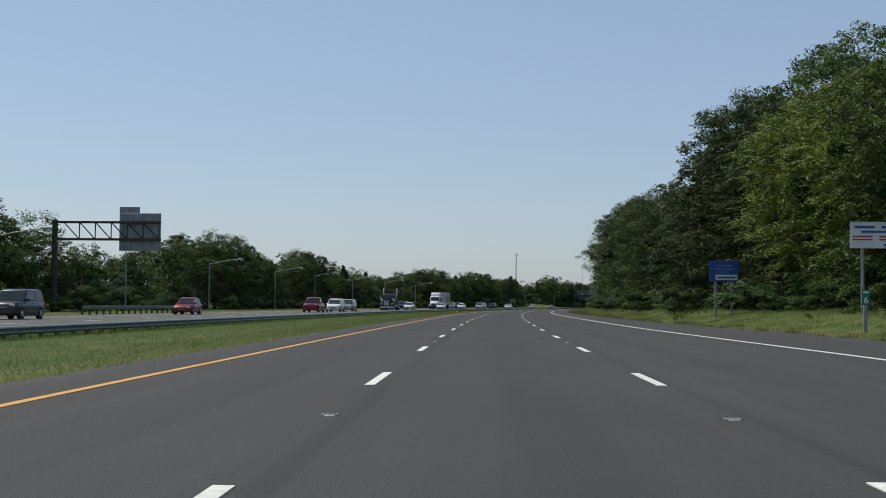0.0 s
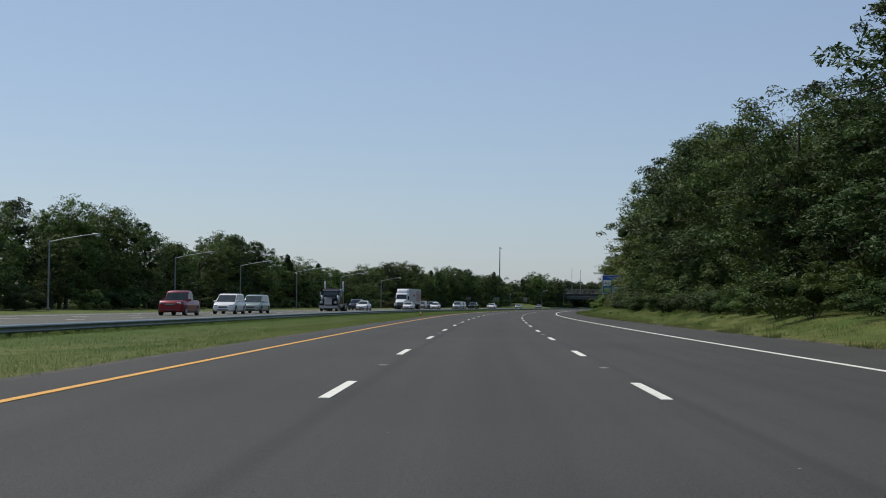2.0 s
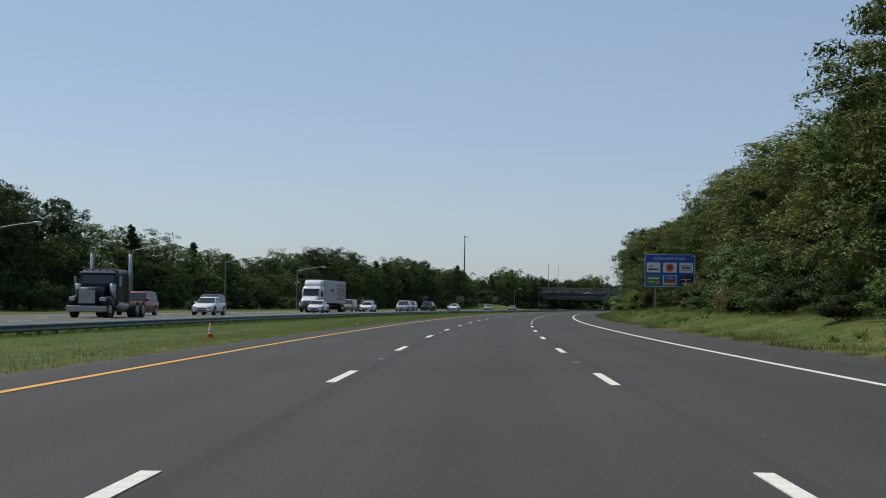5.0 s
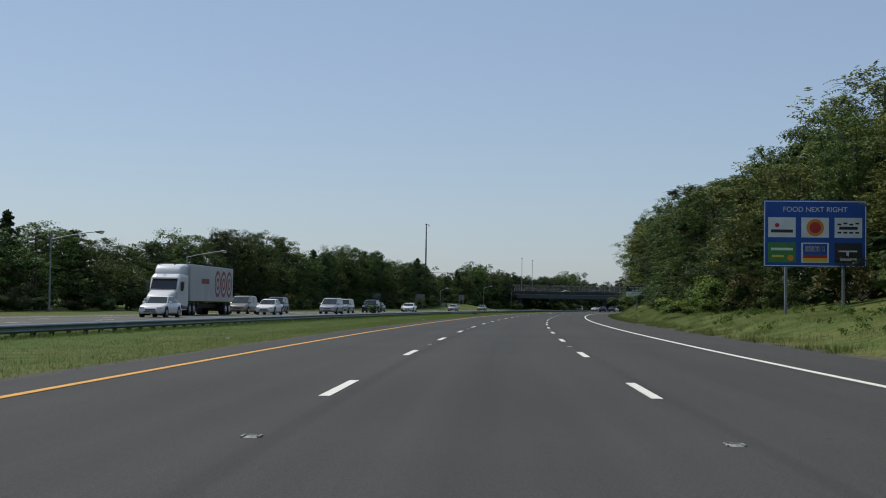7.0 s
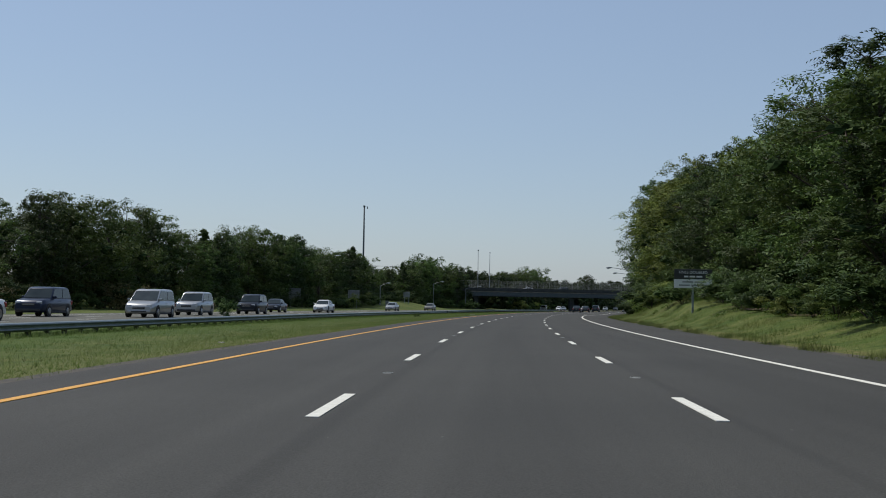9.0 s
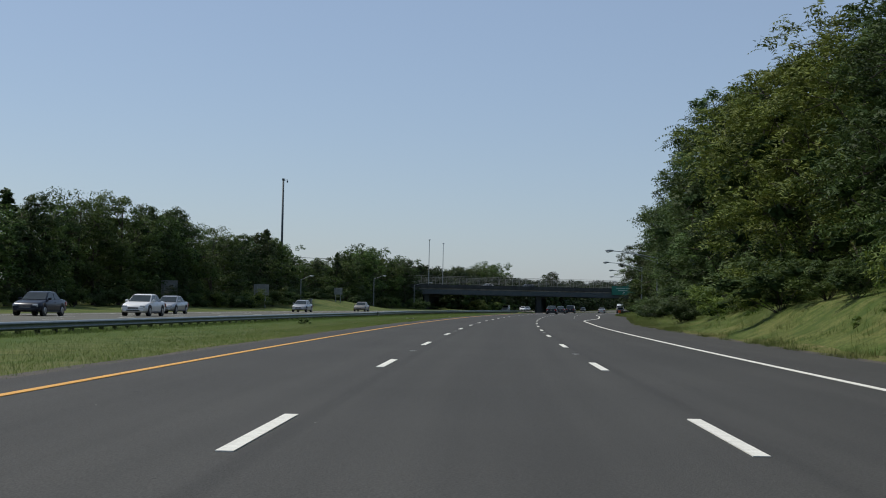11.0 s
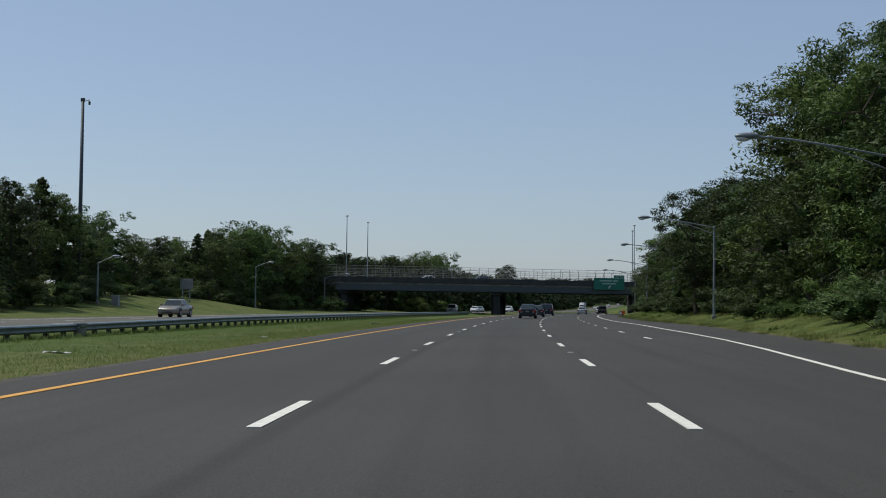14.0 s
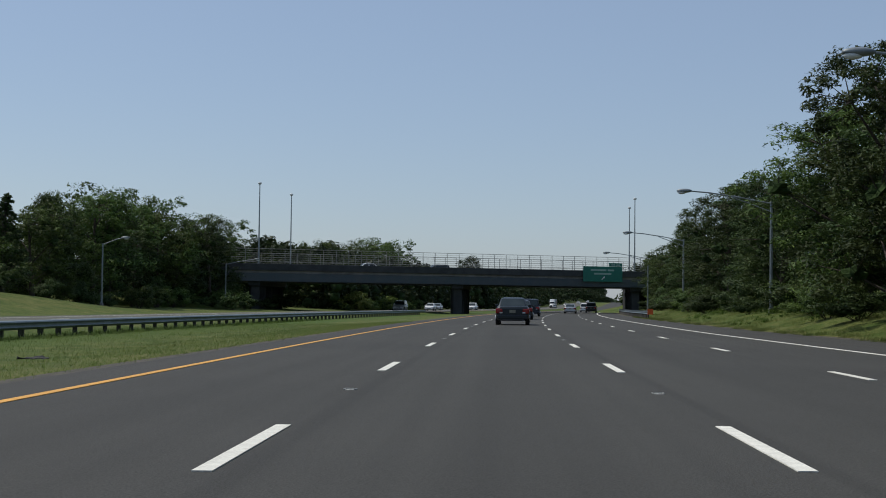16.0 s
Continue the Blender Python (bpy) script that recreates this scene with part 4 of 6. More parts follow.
RAIL_STEEL = material("pale bridge railing", (0.27, 0.27, 0.25), 0.55, 0.4, second=(0.2, 0.2, 0.185), scale=2)
for y0 in (0.35, 18.5):
    for k in range(76):
        x = -75 + 2 * k
        part("fence_post", tube(bmesh.new(), (x, y0, 6.9), (x, y0, 9.25), 0.04, n=6), RAIL_STEEL, bridge)
    for z, r in ((7.25, 0.03), (7.6, 0.014), (7.95, 0.03), (8.3, 0.014), (8.6, 0.014), (8.9, 0.014), (9.24, 0.035)):
        part("fence_rail", tube(bmesh.new(), (-75, y0, z), (75, y0, z), r, n=6), RAIL_STEEL, bridge)
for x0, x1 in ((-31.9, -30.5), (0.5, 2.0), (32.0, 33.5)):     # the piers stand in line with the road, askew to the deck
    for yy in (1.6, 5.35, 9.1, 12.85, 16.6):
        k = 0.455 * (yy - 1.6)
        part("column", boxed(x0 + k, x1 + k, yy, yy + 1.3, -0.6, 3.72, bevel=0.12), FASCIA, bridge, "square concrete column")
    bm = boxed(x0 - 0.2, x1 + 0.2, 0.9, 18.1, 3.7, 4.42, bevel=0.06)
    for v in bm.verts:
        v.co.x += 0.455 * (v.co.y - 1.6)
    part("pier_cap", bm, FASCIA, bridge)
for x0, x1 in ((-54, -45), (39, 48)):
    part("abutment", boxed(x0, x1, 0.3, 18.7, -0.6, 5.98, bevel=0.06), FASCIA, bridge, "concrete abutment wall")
for sx, x0, x1 in ((-1, -45, -36.5), (1, 38, 46)):
    verts, faces = [], []
    for yv in (-14.0, 0.0, 18.7, 34.0):
        hh = 4.2 if 0 <= yv <= 18.7 else 1.2
        a, b = (x1, x0) if sx < 0 else (x0, x1)
        verts += [(a, yv, -0.3), (b, yv, hh), (b + sx * 40, yv, hh + 1.5 if 0 <= yv <= 18.7 else 0.6), (b + sx * 40, yv, -2)]
    for i in range(3):
        for j in range(3):
            k = i * 4 + j
            faces.append((k, k + 1, k + 5, k + 4))
    faces += [(0, 1, 2, 3), (12, 13, 14, 15)]
    put("slope", mesh_of("slope", verts, faces, GRASS), bridge, None, "grassed earth slope under the bridge end")


# ---- bridge furniture ----
LAMP_GLASS = material("lamp glass", (0.7, 0.72, 0.7), 0.25, second=(0.6, 0.62, 0.6), scale=3)
SIGN_GREEN = material("green sign sheeting", (0.008, 0.13, 0.095), 0.5, second=(0.01, 0.15, 0.11), scale=0.8, fine=0.05)
SIGN_WHITE = material("white sign sheeting", (0.72, 0.73, 0.72), 0.5, second=(0.64, 0.65, 0.64), scale=2, fine=0.04)
SIGN_BLUE = material("blue sign sheeting", (0.012, 0.07, 0.32), 0.5, second=(0.016, 0.085, 0.36), scale=1.2, fine=0.05)
SIGN_BACK = material("bare aluminium sign back", (0.3, 0.31, 0.31), 0.55, 0.5, second=(0.22, 0.23, 0.23), scale=1.5, fine=0.1)
SIGN_DARK = material("dark sign panel", (0.02, 0.022, 0.022), 0.5, second=(0.03, 0.032, 0.03), scale=2)
RED_PAINT = material("red print", (0.5, 0.03, 0.03), 0.5, second=(0.42, 0.025, 0.025), scale=3)
ORANGE = material("orange plastic", (0.75, 0.13, 0.02), 0.55, second=(0.6, 0.1, 0.02), scale=4)
GANTRY = material("brown weathered steel", (0.075, 0.062, 0.05), 0.75, 0.3, second=(0.05, 0.042, 0.036), scale=2, fine=0.2)


def tall_lamp(x, y, z, height):
    lamp = thing("bridge_lamp", "slim tall steel lamp post with a small round head", "street lamp", "lamps on the overbridge", at=BR @ pose(x, y, z))
    part("pole", tube(bmesh.new(), (0, 0, -0.3), (0, 0, height), 0.13, 0.07), GALV, lamp)
    part("base_plate", boxed(-0.2, 0.2, -0.2, 0.2, -0.02, 0.06, bevel=0.01), GALV, lamp)
    bm = bmesh.new()
    bmesh.ops.create_uvsphere(bm, u_segments=12, v_segments=8, radius=0.3)
    bmesh.ops.transform(bm, matrix=pose(0, 0, height + 0.1) @ Matrix.Diagonal((1, 1, 0.7, 1)), verts=bm.verts)
    part("lamp_head", bm, LAMP_GLASS, lamp, "pale round lamp head", True)


for x, y in ((-31.0, 0.35), (-22.1, 18.5), (31.9, 0.35), (40.2, 18.5)):
    tall_lamp(x, y, 6.98, 12.0)


def bars(parent, rows, front, mat, name="lettering"):
    """Lines of writing too small to read, as plain bars: (x0, x1, z, height)."""
    for x0, x1, z, h in rows:
        part(name, boxed(x0, x1, front - 0.006, front, z, z + h), mat, parent)


overhead = thing("overhead_sign", "green overhead direction sign with an exit tab fixed to the bridge", "sign", at=BR @ pose(25.9, 0.0, 0.5))
part("panel", boxed(-3.55, 3.55, -0.12, -0.04, 4.7, 7.2, bevel=0.02), SIGN_GREEN, overhead)
part("exit_tab", boxed(1.1, 3.5, -0.12, -0.04, 7.22, 7.8, bevel=0.02), SIGN_GREEN, overhead)
SIGN_FADED = material("faded sign lettering", (0.3, 0.42, 0.37), 0.5, second=(0.24, 0.36, 0.31), scale=2)
bars(overhead, [(-2.2, 0.6, 6.45, 0.28), (0.85, 2.0, 6.45, 0.28), (-1.6, 1.5, 5.85, 0.28), (1.5, 2.2, 7.38, 0.2), (2.4, 3.1, 7.38, 0.2)], -0.122, SIGN_FADED)
bm = bmesh.new()
vs = [bm.verts.new(v) for v in ((-0.3, -0.13, 5.05), (0.05, -0.13, 5.35), (-0.08, -0.13, 5.45), (0.35, -0.13, 5.6), (0.25, -0.13, 5.2), (0.15, -0.13, 5.3), (-0.2, -0.13, 4.98))]
bm.faces.new(vs)
part("arrow", bm, SIGN_WHITE, overhead)
for x in (-2.4, 2.4):
    part("bracket", boxed(x - 0.05, x + 0.05, -0.05, 0.2, 4.9, 7.0), GALV, overhead)


# ---- street lamps ----
def street_lamp(y, d, height, reach, group, z=0.0, double=True):
    """A lamp post whose arm reaches out over the road (reach > 0: to the right)."""
    lamp = thing("street_lamp", "grey galvanised street lamp with a long curved arm and cobra head", "street lamp", group, at=facing(y, d, z))
    part("pole", tube(bmesh.new(), (0, 0, -0.3), (0, 0, height - 0.6), 0.11, 0.075), GALV, lamp)
    part("base", boxed(-0.16, 0.16, -0.16, 0.16, -0.3, 0.22, bevel=0.03), CONCRETE, lamp, "square base of the pole")
    bm = bmesh.new()
    pts = [(0, 0, height - 0.75), (reach * 0.35, 0, height - 0.4), (reach * 0.7, 0, height - 0.12), (reach * 0.92, 0, height - 0.02)]
    for p, q in zip(pts, pts[1:]):
        tube(bm, p, q, 0.045, 0.04, 6)
    if double:
        low = [(0, 0, height - 1.25), (reach * 0.25, 0, height - 0.75), (reach * 0.45, 0, height - 0.38)]
        for p, q in zip(low, low[1:]):
            tube(bm, p, q, 0.03, 0.03, 6)
    part("arm", bm, GALV, lamp)
    bm = bmesh.new()
    bmesh.ops.create_uvsphere(bm, u_segments=12, v_segments=8, radius=0.5)
    bmesh.ops.transform(bm, matrix=pose(reach, 0, height) @ Matrix.Diagonal((0.95, 0.34, 0.26, 1)), verts=bm.verts)
    head = part("lamp_head", bm, GALV, lamp, "grey cobra lamp head", True)
    bm = bmesh.new()
    bmesh.ops.create_uvsphere(bm, u_segments=12, v_segments=6, radius=0.3)
    bmesh.ops.transform(bm, matrix=pose(reach * 1.03, 0, height - 0.09) @ Matrix.Diagonal((0.9, 0.45, 0.4, 1)), verts=bm.verts)
    part("lens", bm, LAMP_GLASS, head, "", True)
    return lamp


for run, d, h in ((494.5, 14.2, 6.8), (545.5, 14.7, 7.5), (590.5, 15.5, 7.3), (635, 14.8, 7.3), (679, 14.0, 7.35)):
    street_lamp(station(run), d, h, -5.2, "lamps along the near verge")
for y in (112.5, 150.3, 188.4, 230.8, 263.3, 300.2, 337.2, 378.5):
    street_lamp(y, -44.0, 7.35, 4.6, "lamps beyond the other carriageway", double=False)
for y, d, h, reach in ((571, -44, 4.9, 1.9), (633.5, -44, 7.0, 2.4), (679, -44, 6.9, 4.4), (745, -38, 7.3, 4.4), (783, -38, 7.3, 4.4)):
    street_lamp(y, d, h, reach, "short lamps before the overbridge", double=False)


# ---- tall mast ----
MAST_STEEL = material("blue-grey weathered steel", (0.055, 0.072, 0.08), 0.55, 0.3, second=(0.04, 0.052, 0.058), scale=0.8, fine=0.1)
mast = thing("mast", "tall slender dark steel mast rising above the trees", "mast", at=facing(station(591.4), -51.2))
part("pole", tube(bmesh.new(), (0, 0, -0.5), (0, 0, 22.3), 0.27, 0.17, 12), MAST_STEEL, mast, "", True)
part("cap", boxed(-0.22, 0.22, -0.2, 0.2, 22.00, 22.40, bevel=0.05), MAST_STEEL, mast)
part("camera_arm", tube(bmesh.new(), (0.1, 0, 22.0), (0.8, 0, 22.2), 0.05), GALV, mast)
part("camera_dome", boxed(0.66, 0.9, -0.12, 0.12, 21.60, 22.05, bevel=0.08), MAST_STEEL, mast)


# ---- sign gantry over the other carriageway, seen from behind ----
gantry = thing("sign_gantry", "cantilever sign gantry of weathered steel carrying a sign seen from behind", "sign gantry", at=facing(station(132.5), -45.9))
part("post", tube(bmesh.new(), (0, 0, -0.5), (0, 0, 9.35), 0.32, 0.28, 12), GANTRY, gantry)
bm = bmesh.new()
for z in (7.35, 9.1):
    box(bm, -0.3, 11.0, -0.12, 0.12, z - 0.12, z + 0.12)
for k in range(6):
    x = 0.9 + 1.65 * k
    tube(bm, (x, 0, 9.1), (x + 1.65, 0, 7.35), 0.06, n=6)
    tube(bm, (x + 1.65, 0, 7.35), (x + 1.65, 0, 9.1), 0.06, n=6)
part("truss", bm, GANTRY, gantry)
part("sign_panel", boxed(6.6, 10.9, 0.3, 0.36, 6.2, 10.05, bevel=0.02), SIGN_BACK, gantry, "bare grey back of a sign")
part("exit_tab", boxed(6.6, 8.7, 0.3, 0.36, 10.07, 10.7, bevel=0.02), SIGN_BACK, gantry)
for x in (7.0, 8.0, 9.0, 10.0):
    part("stiffener", boxed(x - 0.04, x + 0.04, 0.2, 0.3, 6.25, 10.0), SIGN_BACK, gantry)


# ---- roadside signs ----
def sign(name, y, d, width, height, low, label, mat, posts=2, turn=0.0, post_mat=None):
    """An upright panel on posts, facing the traffic; low: the height of its lower edge."""
    s = thing(name, label, "sign", at=facing(y, d, 0, turn))
    part("panel", boxed(-width / 2, width / 2, -0.06, -0.02, low, low + height, bevel=0.015), mat, s)
    xs = (0.0,) if posts == 1 else (-width * 0.28, width * 0.28)
    for x in xs:
        part("post", boxed(x - 0.06, x + 0.06, -0.02, 0.1, -0.5, low + height * 0.8), post_mat or GALV, s)
    return s


def words(text, size, m, mat, parent):
    cu = bpy.data.curves.new("lettering", "FONT")
    cu.body, cu.size, cu.align_x, cu.extrude = text, size, "CENTER", 0.004
    ob = new("lettering", cu)
    bpy.context.view_layer.update()
    me = bpy.data.meshes.new_from_object(ob.evaluated_get(bpy.context.evaluated_depsgraph_get()))
    bpy.data.objects.remove(ob)
    me.materials.clear()
    me.materials.append(mat)
    return put("lettering", me, parent, m)


food = sign("service_sign", station(283.3), 14.1, 4.7, 3.1, 2.35, "large blue roadside services sign with six logo panels on two posts", SIGN_BLUE)
food.location.z -= 0.34
bm = bmesh.new()
for x0, x1, z0, z1 in ((-2.33, 2.33, 5.38, 5.42), (-2.33, 2.33, 2.38, 2.42), (-2.33, -2.29, 2.42, 5.38), (2.29, 2.33, 2.42, 5.38)):
    box(bm, x0, x1, -0.066, -0.06, z0, z1)
part("border", bm, SIGN_WHITE, food)
words("FOOD NEXT RIGHT", 0.33, pose(0, -0.063, 4.92, 90), SIGN_WHITE, food)
LOGO_GREEN = material("green print", (0.06, 0.24, 0.05), 0.5, second=(0.05, 0.2, 0.045), scale=2)
LOGO_YELLOW = material("yellow print", (0.75, 0.5, 0.06), 0.5, second=(0.68, 0.45, 0.05), scale=2)
LOGO_ORANGE = material("orange print", (0.75, 0.25, 0.05), 0.5, second=(0.6, 0.2, 0.04), scale=2)
for k in range(6):
    x, z = -1.52 + 1.52 * (k % 3), (3.72, 2.55)[k // 3]
    mat = (SIGN_WHITE, SIGN_WHITE, SIGN_WHITE, LOGO_GREEN, SIGN_WHITE, SIGN_DARK)[k]
    panel = part("logo_panel", boxed(x - 0.63, x + 0.63, -0.075, -0.06, z, z + 0.93, bevel=0.004), mat, food)
    zz = z + 0.46
    def blot(x0, x1, z0, z1, m):
        part("logo_shape", boxed(x + x0, x + x1, -0.082, -0.0755, zz + z0, zz + z1), m, panel)
    def disc(cx, cz, r, m, yf=-0.082):
        bm = bmesh.new()
        bmesh.ops.create_cone(bm, cap_ends=True, segments=20, radius1=r, radius2=r, depth=0.006, matrix=pose(x + cx, yf, zz + cz, 90))
        part("logo_shape", bm, m, panel)
    if k == 0:
        blot(-0.5, 0.5, -0.24, -0.1, SIGN_DARK)
        disc(-0.22, 0.1, 0.1, RED_PAINT)
    elif k == 1:
        disc(0, 0, 0.4, LOGO_ORANGE)
        disc(0, 0, 0.26, RED_PAINT, -0.088)
    elif k == 2:
        for j in range(4):
            blot(-0.5 + 0.27 * j, -0.32 + 0.27 * j, 0.12 + 0.05 * (j % 2), 0.2 + 0.05 * (j % 2), SIGN_DARK)
            blot(-0.5 + 0.27 * j, -0.32 + 0.27 * j, -0.26, -0.18, SIGN_DARK)
        blot(-0.42, 0.42, -0.08, 0.06, SIGN_DARK)
    elif k == 3:
        blot(-0.5, 0.5, 0.1, 0.22, SIGN_WHITE)
        blot(-0.45, 0.1, -0.22, -0.12, LOGO_YELLOW)
        disc(0.4, -0.25, 0.14, LOGO_ORANGE)
    elif k == 4:
        blot(-0.55, 0.55, -0.1, 0.42, SIGN_BLUE)
        blot(-0.45, 0.45, 0.06, 0.32, SIGN_WHITE)
        blot(-0.55, 0.55, -0.25, -0.1, RED_PAINT)
        blot(-0.55, 0.55, -0.42, -0.25, LOGO_YELLOW)
    else:
        blot(-0.45, 0.4, 0.05, 0.12, SIGN_WHITE)
        blot(-0.1, 0.02, -0.15, 0.1, SIGN_WHITE)
        blot(-0.4, 0.4, -0.36, -0.24, SIGN_WHITE)
        blot(-0.5, -0.35, 0.1, 0.18, RED_PAINT)

blue = sign("information_sign", station(80.0), 13.5, 1.75, 1.25, 2.2, "blue and white information sign on two thin posts", SIGN_BLUE)
blue.location.z -= 0.25
part("white_field", boxed(-0.5, 0.78, -0.066, -0.06, 2.3, 2.62), SIGN_WHITE, blue, "white lower field")
PALE_PRINT = material("pale blue print", (0.16, 0.26, 0.46), 0.5, second=(0.12, 0.21, 0.42), scale=3)
bars(blue, [(-0.4, 0.05, 3.12, 0.07), (0.12, 0.45, 3.12, 0.07), (-0.6, -0.1, 2.93, 0.06), (0.0, 0.62, 2.93, 0.06), (-0.35, 0.25, 2.75, 0.05)], -0.062, PALE_PRINT)
bars(blue, [(-0.4, 0.68, 2.4, 0.1)], -0.068, SIGN_BLUE)
white = sign("tourist_sign", 60.5, 17.2, 2.6, 1.2, 3.1, "white sign with red-brown flag stripes on two posts", SIGN_WHITE)
white.location.z -= 0.28
bars(white, [(-1.1, -0.2, 4.0, 0.12), (0.1, 1.0, 4.0, 0.12), (-0.8, 0.6, 3.8, 0.1), (0.2, 1.0, 3.2, 0.1)], -0.062, SIGN_BLUE)
bars(white, [(-1.2, -0.3, 3.6, 0.07), (-1.2, -0.3, 3.46, 0.07), (0.0, 1.2, 3.6, 0.07), (0.0, 1.2, 3.46, 0.07)], -0.062, RED_PAINT)
marker = sign("mile_marker", 48.2, 13.2, 0.3, 0.55, 0.95, "small green mile marker plate on a thin steel post", SIGN_GREEN, 1)
words("6", 0.34, pose(0, -0.063, 1.02, 90), SIGN_WHITE, marker)
bars(marker, [(-0.1, 0.1, 1.38, 0.06)], -0.062, SIGN_WHITE)
dark = sign("warning_sign", station(366.3), 10.8, 2.3, 0.6, 2.6, "black and white two-part speed warning sign on a single post", SIGN_DARK, 1)
dark.location.z -= 0.59
part("white_panel", boxed(-1.15, 1.15, -0.062, -0.02, 2.05, 2.58, bevel=0.01), SIGN_WHITE, dark, "dull white lower panel")
words("FINES DOUBLED", 0.24, pose(0, -0.063, 2.93, 90), SIGN_WHITE, dark)
bars(dark, [(-0.55, -0.3, 2.7, 0.1), (-0.22, 0.12, 2.7, 0.1), (0.2, 0.55, 2.7, 0.1)], -0.063, SIGN_WHITE)
bars(dark, [(-0.65, 0.0, 2.38, 0.08), (0.1, 0.65, 2.38, 0.08), (-0.85, -0.2, 2.18, 0.08), (-0.1, 0.85, 2.18, 0.08)], -0.064, SIGN_BACK)
for run, d, w, h, low in ((551.7, -44.0, 2.4, 1.7, 1.9), (610.5, -44.5, 1.7, 1.35, 1.5), (516, -47, 2.2, 2.4, 0.9)):
    sign("sign_seen_from_behind", station(run), d, w, h, low, "bare grey back of a road sign on two posts", SIGN_BACK, 2, 180)
box_cab = thing("utility_cabinet", "pale grey roadside utility cabinet on the grass mound", "cabinet", at=facing(573, -42.8))
part("body", boxed(-0.36, 0.36, -0.3, 0.3, -0.2, 0.95, bevel=0.04), SIGN_BACK, box_cab)
part("lid", boxed(-0.4, 0.4, -0.34, 0.34, 0.95, 1.02, bevel=0.02), GALV, box_cab)

# ---- traffic cone in the median ----
cone = thing("traffic_cone", "orange traffic cone with two white bands on the grass", "traffic cone", at=facing(station(199.0), -8.7) @ Matrix.Diagonal((0.66, 0.66, 0.66, 1)))
part("base", boxed(-0.19, 0.19, -0.19, 0.19, 0.0, 0.05, bevel=0.015), ORANGE, cone)
bm = bmesh.new()
tube(bm, (0, 0, 0.04), (0, 0, 0.7), 0.14, 0.035, 20)
part("body", bm, ORANGE, cone, "", True)
for z0, z1 in ((0.2, 0.31), (0.36, 0.56)):
    ra, rb = (0.14 - 0.159 * (z - 0.04) for z in (z0, z1))
    part("band", tube(bmesh.new(), (0, 0, z0), (0, 0, z1), ra + 0.004, rb + 0.004, 20), SIGN_WHITE, cone, "white reflective band")

# ---- guard rail by the overbridge ----
side_rail = thing("guard_rail", "galvanised guard rail shielding the bridge pier on the near side", "guard rail")
rail_beam("beam", 622, 725, 11.2, 0.75, side_rail)
bm = bmesh.new()
for k in range(52):
    p = at(623 + 2 * k, 11.35)
    box(bm, p.x - 0.08, p.x + 0.08, p.y - 0.08, p.y + 0.08, p.z - 0.3, p.z + 0.68)
tagged(part("post", bm, POST_WOOD, side_rail), kind="stuff")
end = part("end_marker", boxed(-0.25, 0.25, -0.04, 0.0, 0.35, 0.85), ORANGE, side_rail, "orange end marker plate")
end.matrix_basis = facing(621, 11.4)


# ---- vehicles ----
def paint(name, colour, metal=0.3):
    return material(name, colour, 0.28, metal, second=[c * 0.93 for c in colour], scale=1.5)


GLASS = material("dark car glass", (0.02, 0.03, 0.034), 0.05, 0.0, second=(0.035, 0.048, 0.052), scale=1.2, spec=0.28)
TYRE = material("tyre rubber", (0.018, 0.018, 0.018), 0.85, second=(0.026, 0.025, 0.024), scale=8)
RIM = material("alloy rim", (0.45, 0.46, 0.47), 0.3, 0.8, second=(0.35, 0.36, 0.37), scale=5)
PLASTIC = material("black plastic", (0.025, 0.025, 0.026), 0.6, second=(0.035, 0.035, 0.035), scale=5)
LIGHT_CLEAR = material("clear lamp lens", (0.65, 0.67, 0.68), 0.12, 0.3, second=(0.5, 0.52, 0.53), scale=9)
LIGHT_RED = material("red lamp lens", (0.3, 0.014, 0.012), 0.2, second=(0.2, 0.01, 0.01), scale=9)
PLATE = material("number plate", (0.28, 0.27, 0.2), 0.5, second=(0.22, 0.21, 0.16), scale=9)


def loft(rings, bm=None):
    bm = bm or bmesh.new()
    rows = [[bm.verts.new(p) for p in ring] for ring in rings]
    n = len(rows[0])
    for a, b in zip(rows, rows[1:]):
        for j in range(n):
            bm.faces.new((a[j], a[(j + 1) % n], b[(j + 1) % n], b[j]))
    bm.faces.new(list(reversed(rows[0])))
    bm.faces.new(rows[-1])
    bmesh.ops.recalc_face_normals(bm, faces=bm.faces)
    return bm


def sheet(points, thick, out):
    """A thin curved-in panel through four or more points, thickened along out."""
    bm = bmesh.new()
    o = Vector(out).normalized() * thick
    a = [bm.verts.new(Vector(p)) for p in points]
    b = [bm.verts.new(Vector(p) + o) for p in points]
    bm.faces.new(b)
    bm.faces.new(list(reversed(a)))
    for i in range(len(a)):
        j = (i + 1) % len(a)
        bm.faces.new((a[i], a[j], b[j], b[i]))
    return bm


# length, width, height, belt height, glasshouse base rear/front, roof rear/front, nose height, tail height
SHAPES = {
    "sedan": (4.65, 1.78, 1.47, 0.96, -1.68, 1.1, -0.85, 0.2, 0.76, 1.0),
    "suv": (4.8, 1.9, 1.76, 1.08, -2.3, 1.05, -1.95, 0.3, 0.95, 1.08),
    "minivan": (4.95, 1.94, 1.76, 1.05, -2.4, 1.55, -2.15, 0.45, 0.85, 1.05),
    "hatchback": (4.2, 1.74, 1.52, 0.96, -2.02, 1.05, -1.6, 0.25, 0.76, 0.98),
    "pickup": (5.4, 1.95, 1.85, 1.1, -0.75, 1.1, -0.55, 0.45, 1.05, 1.12),
}


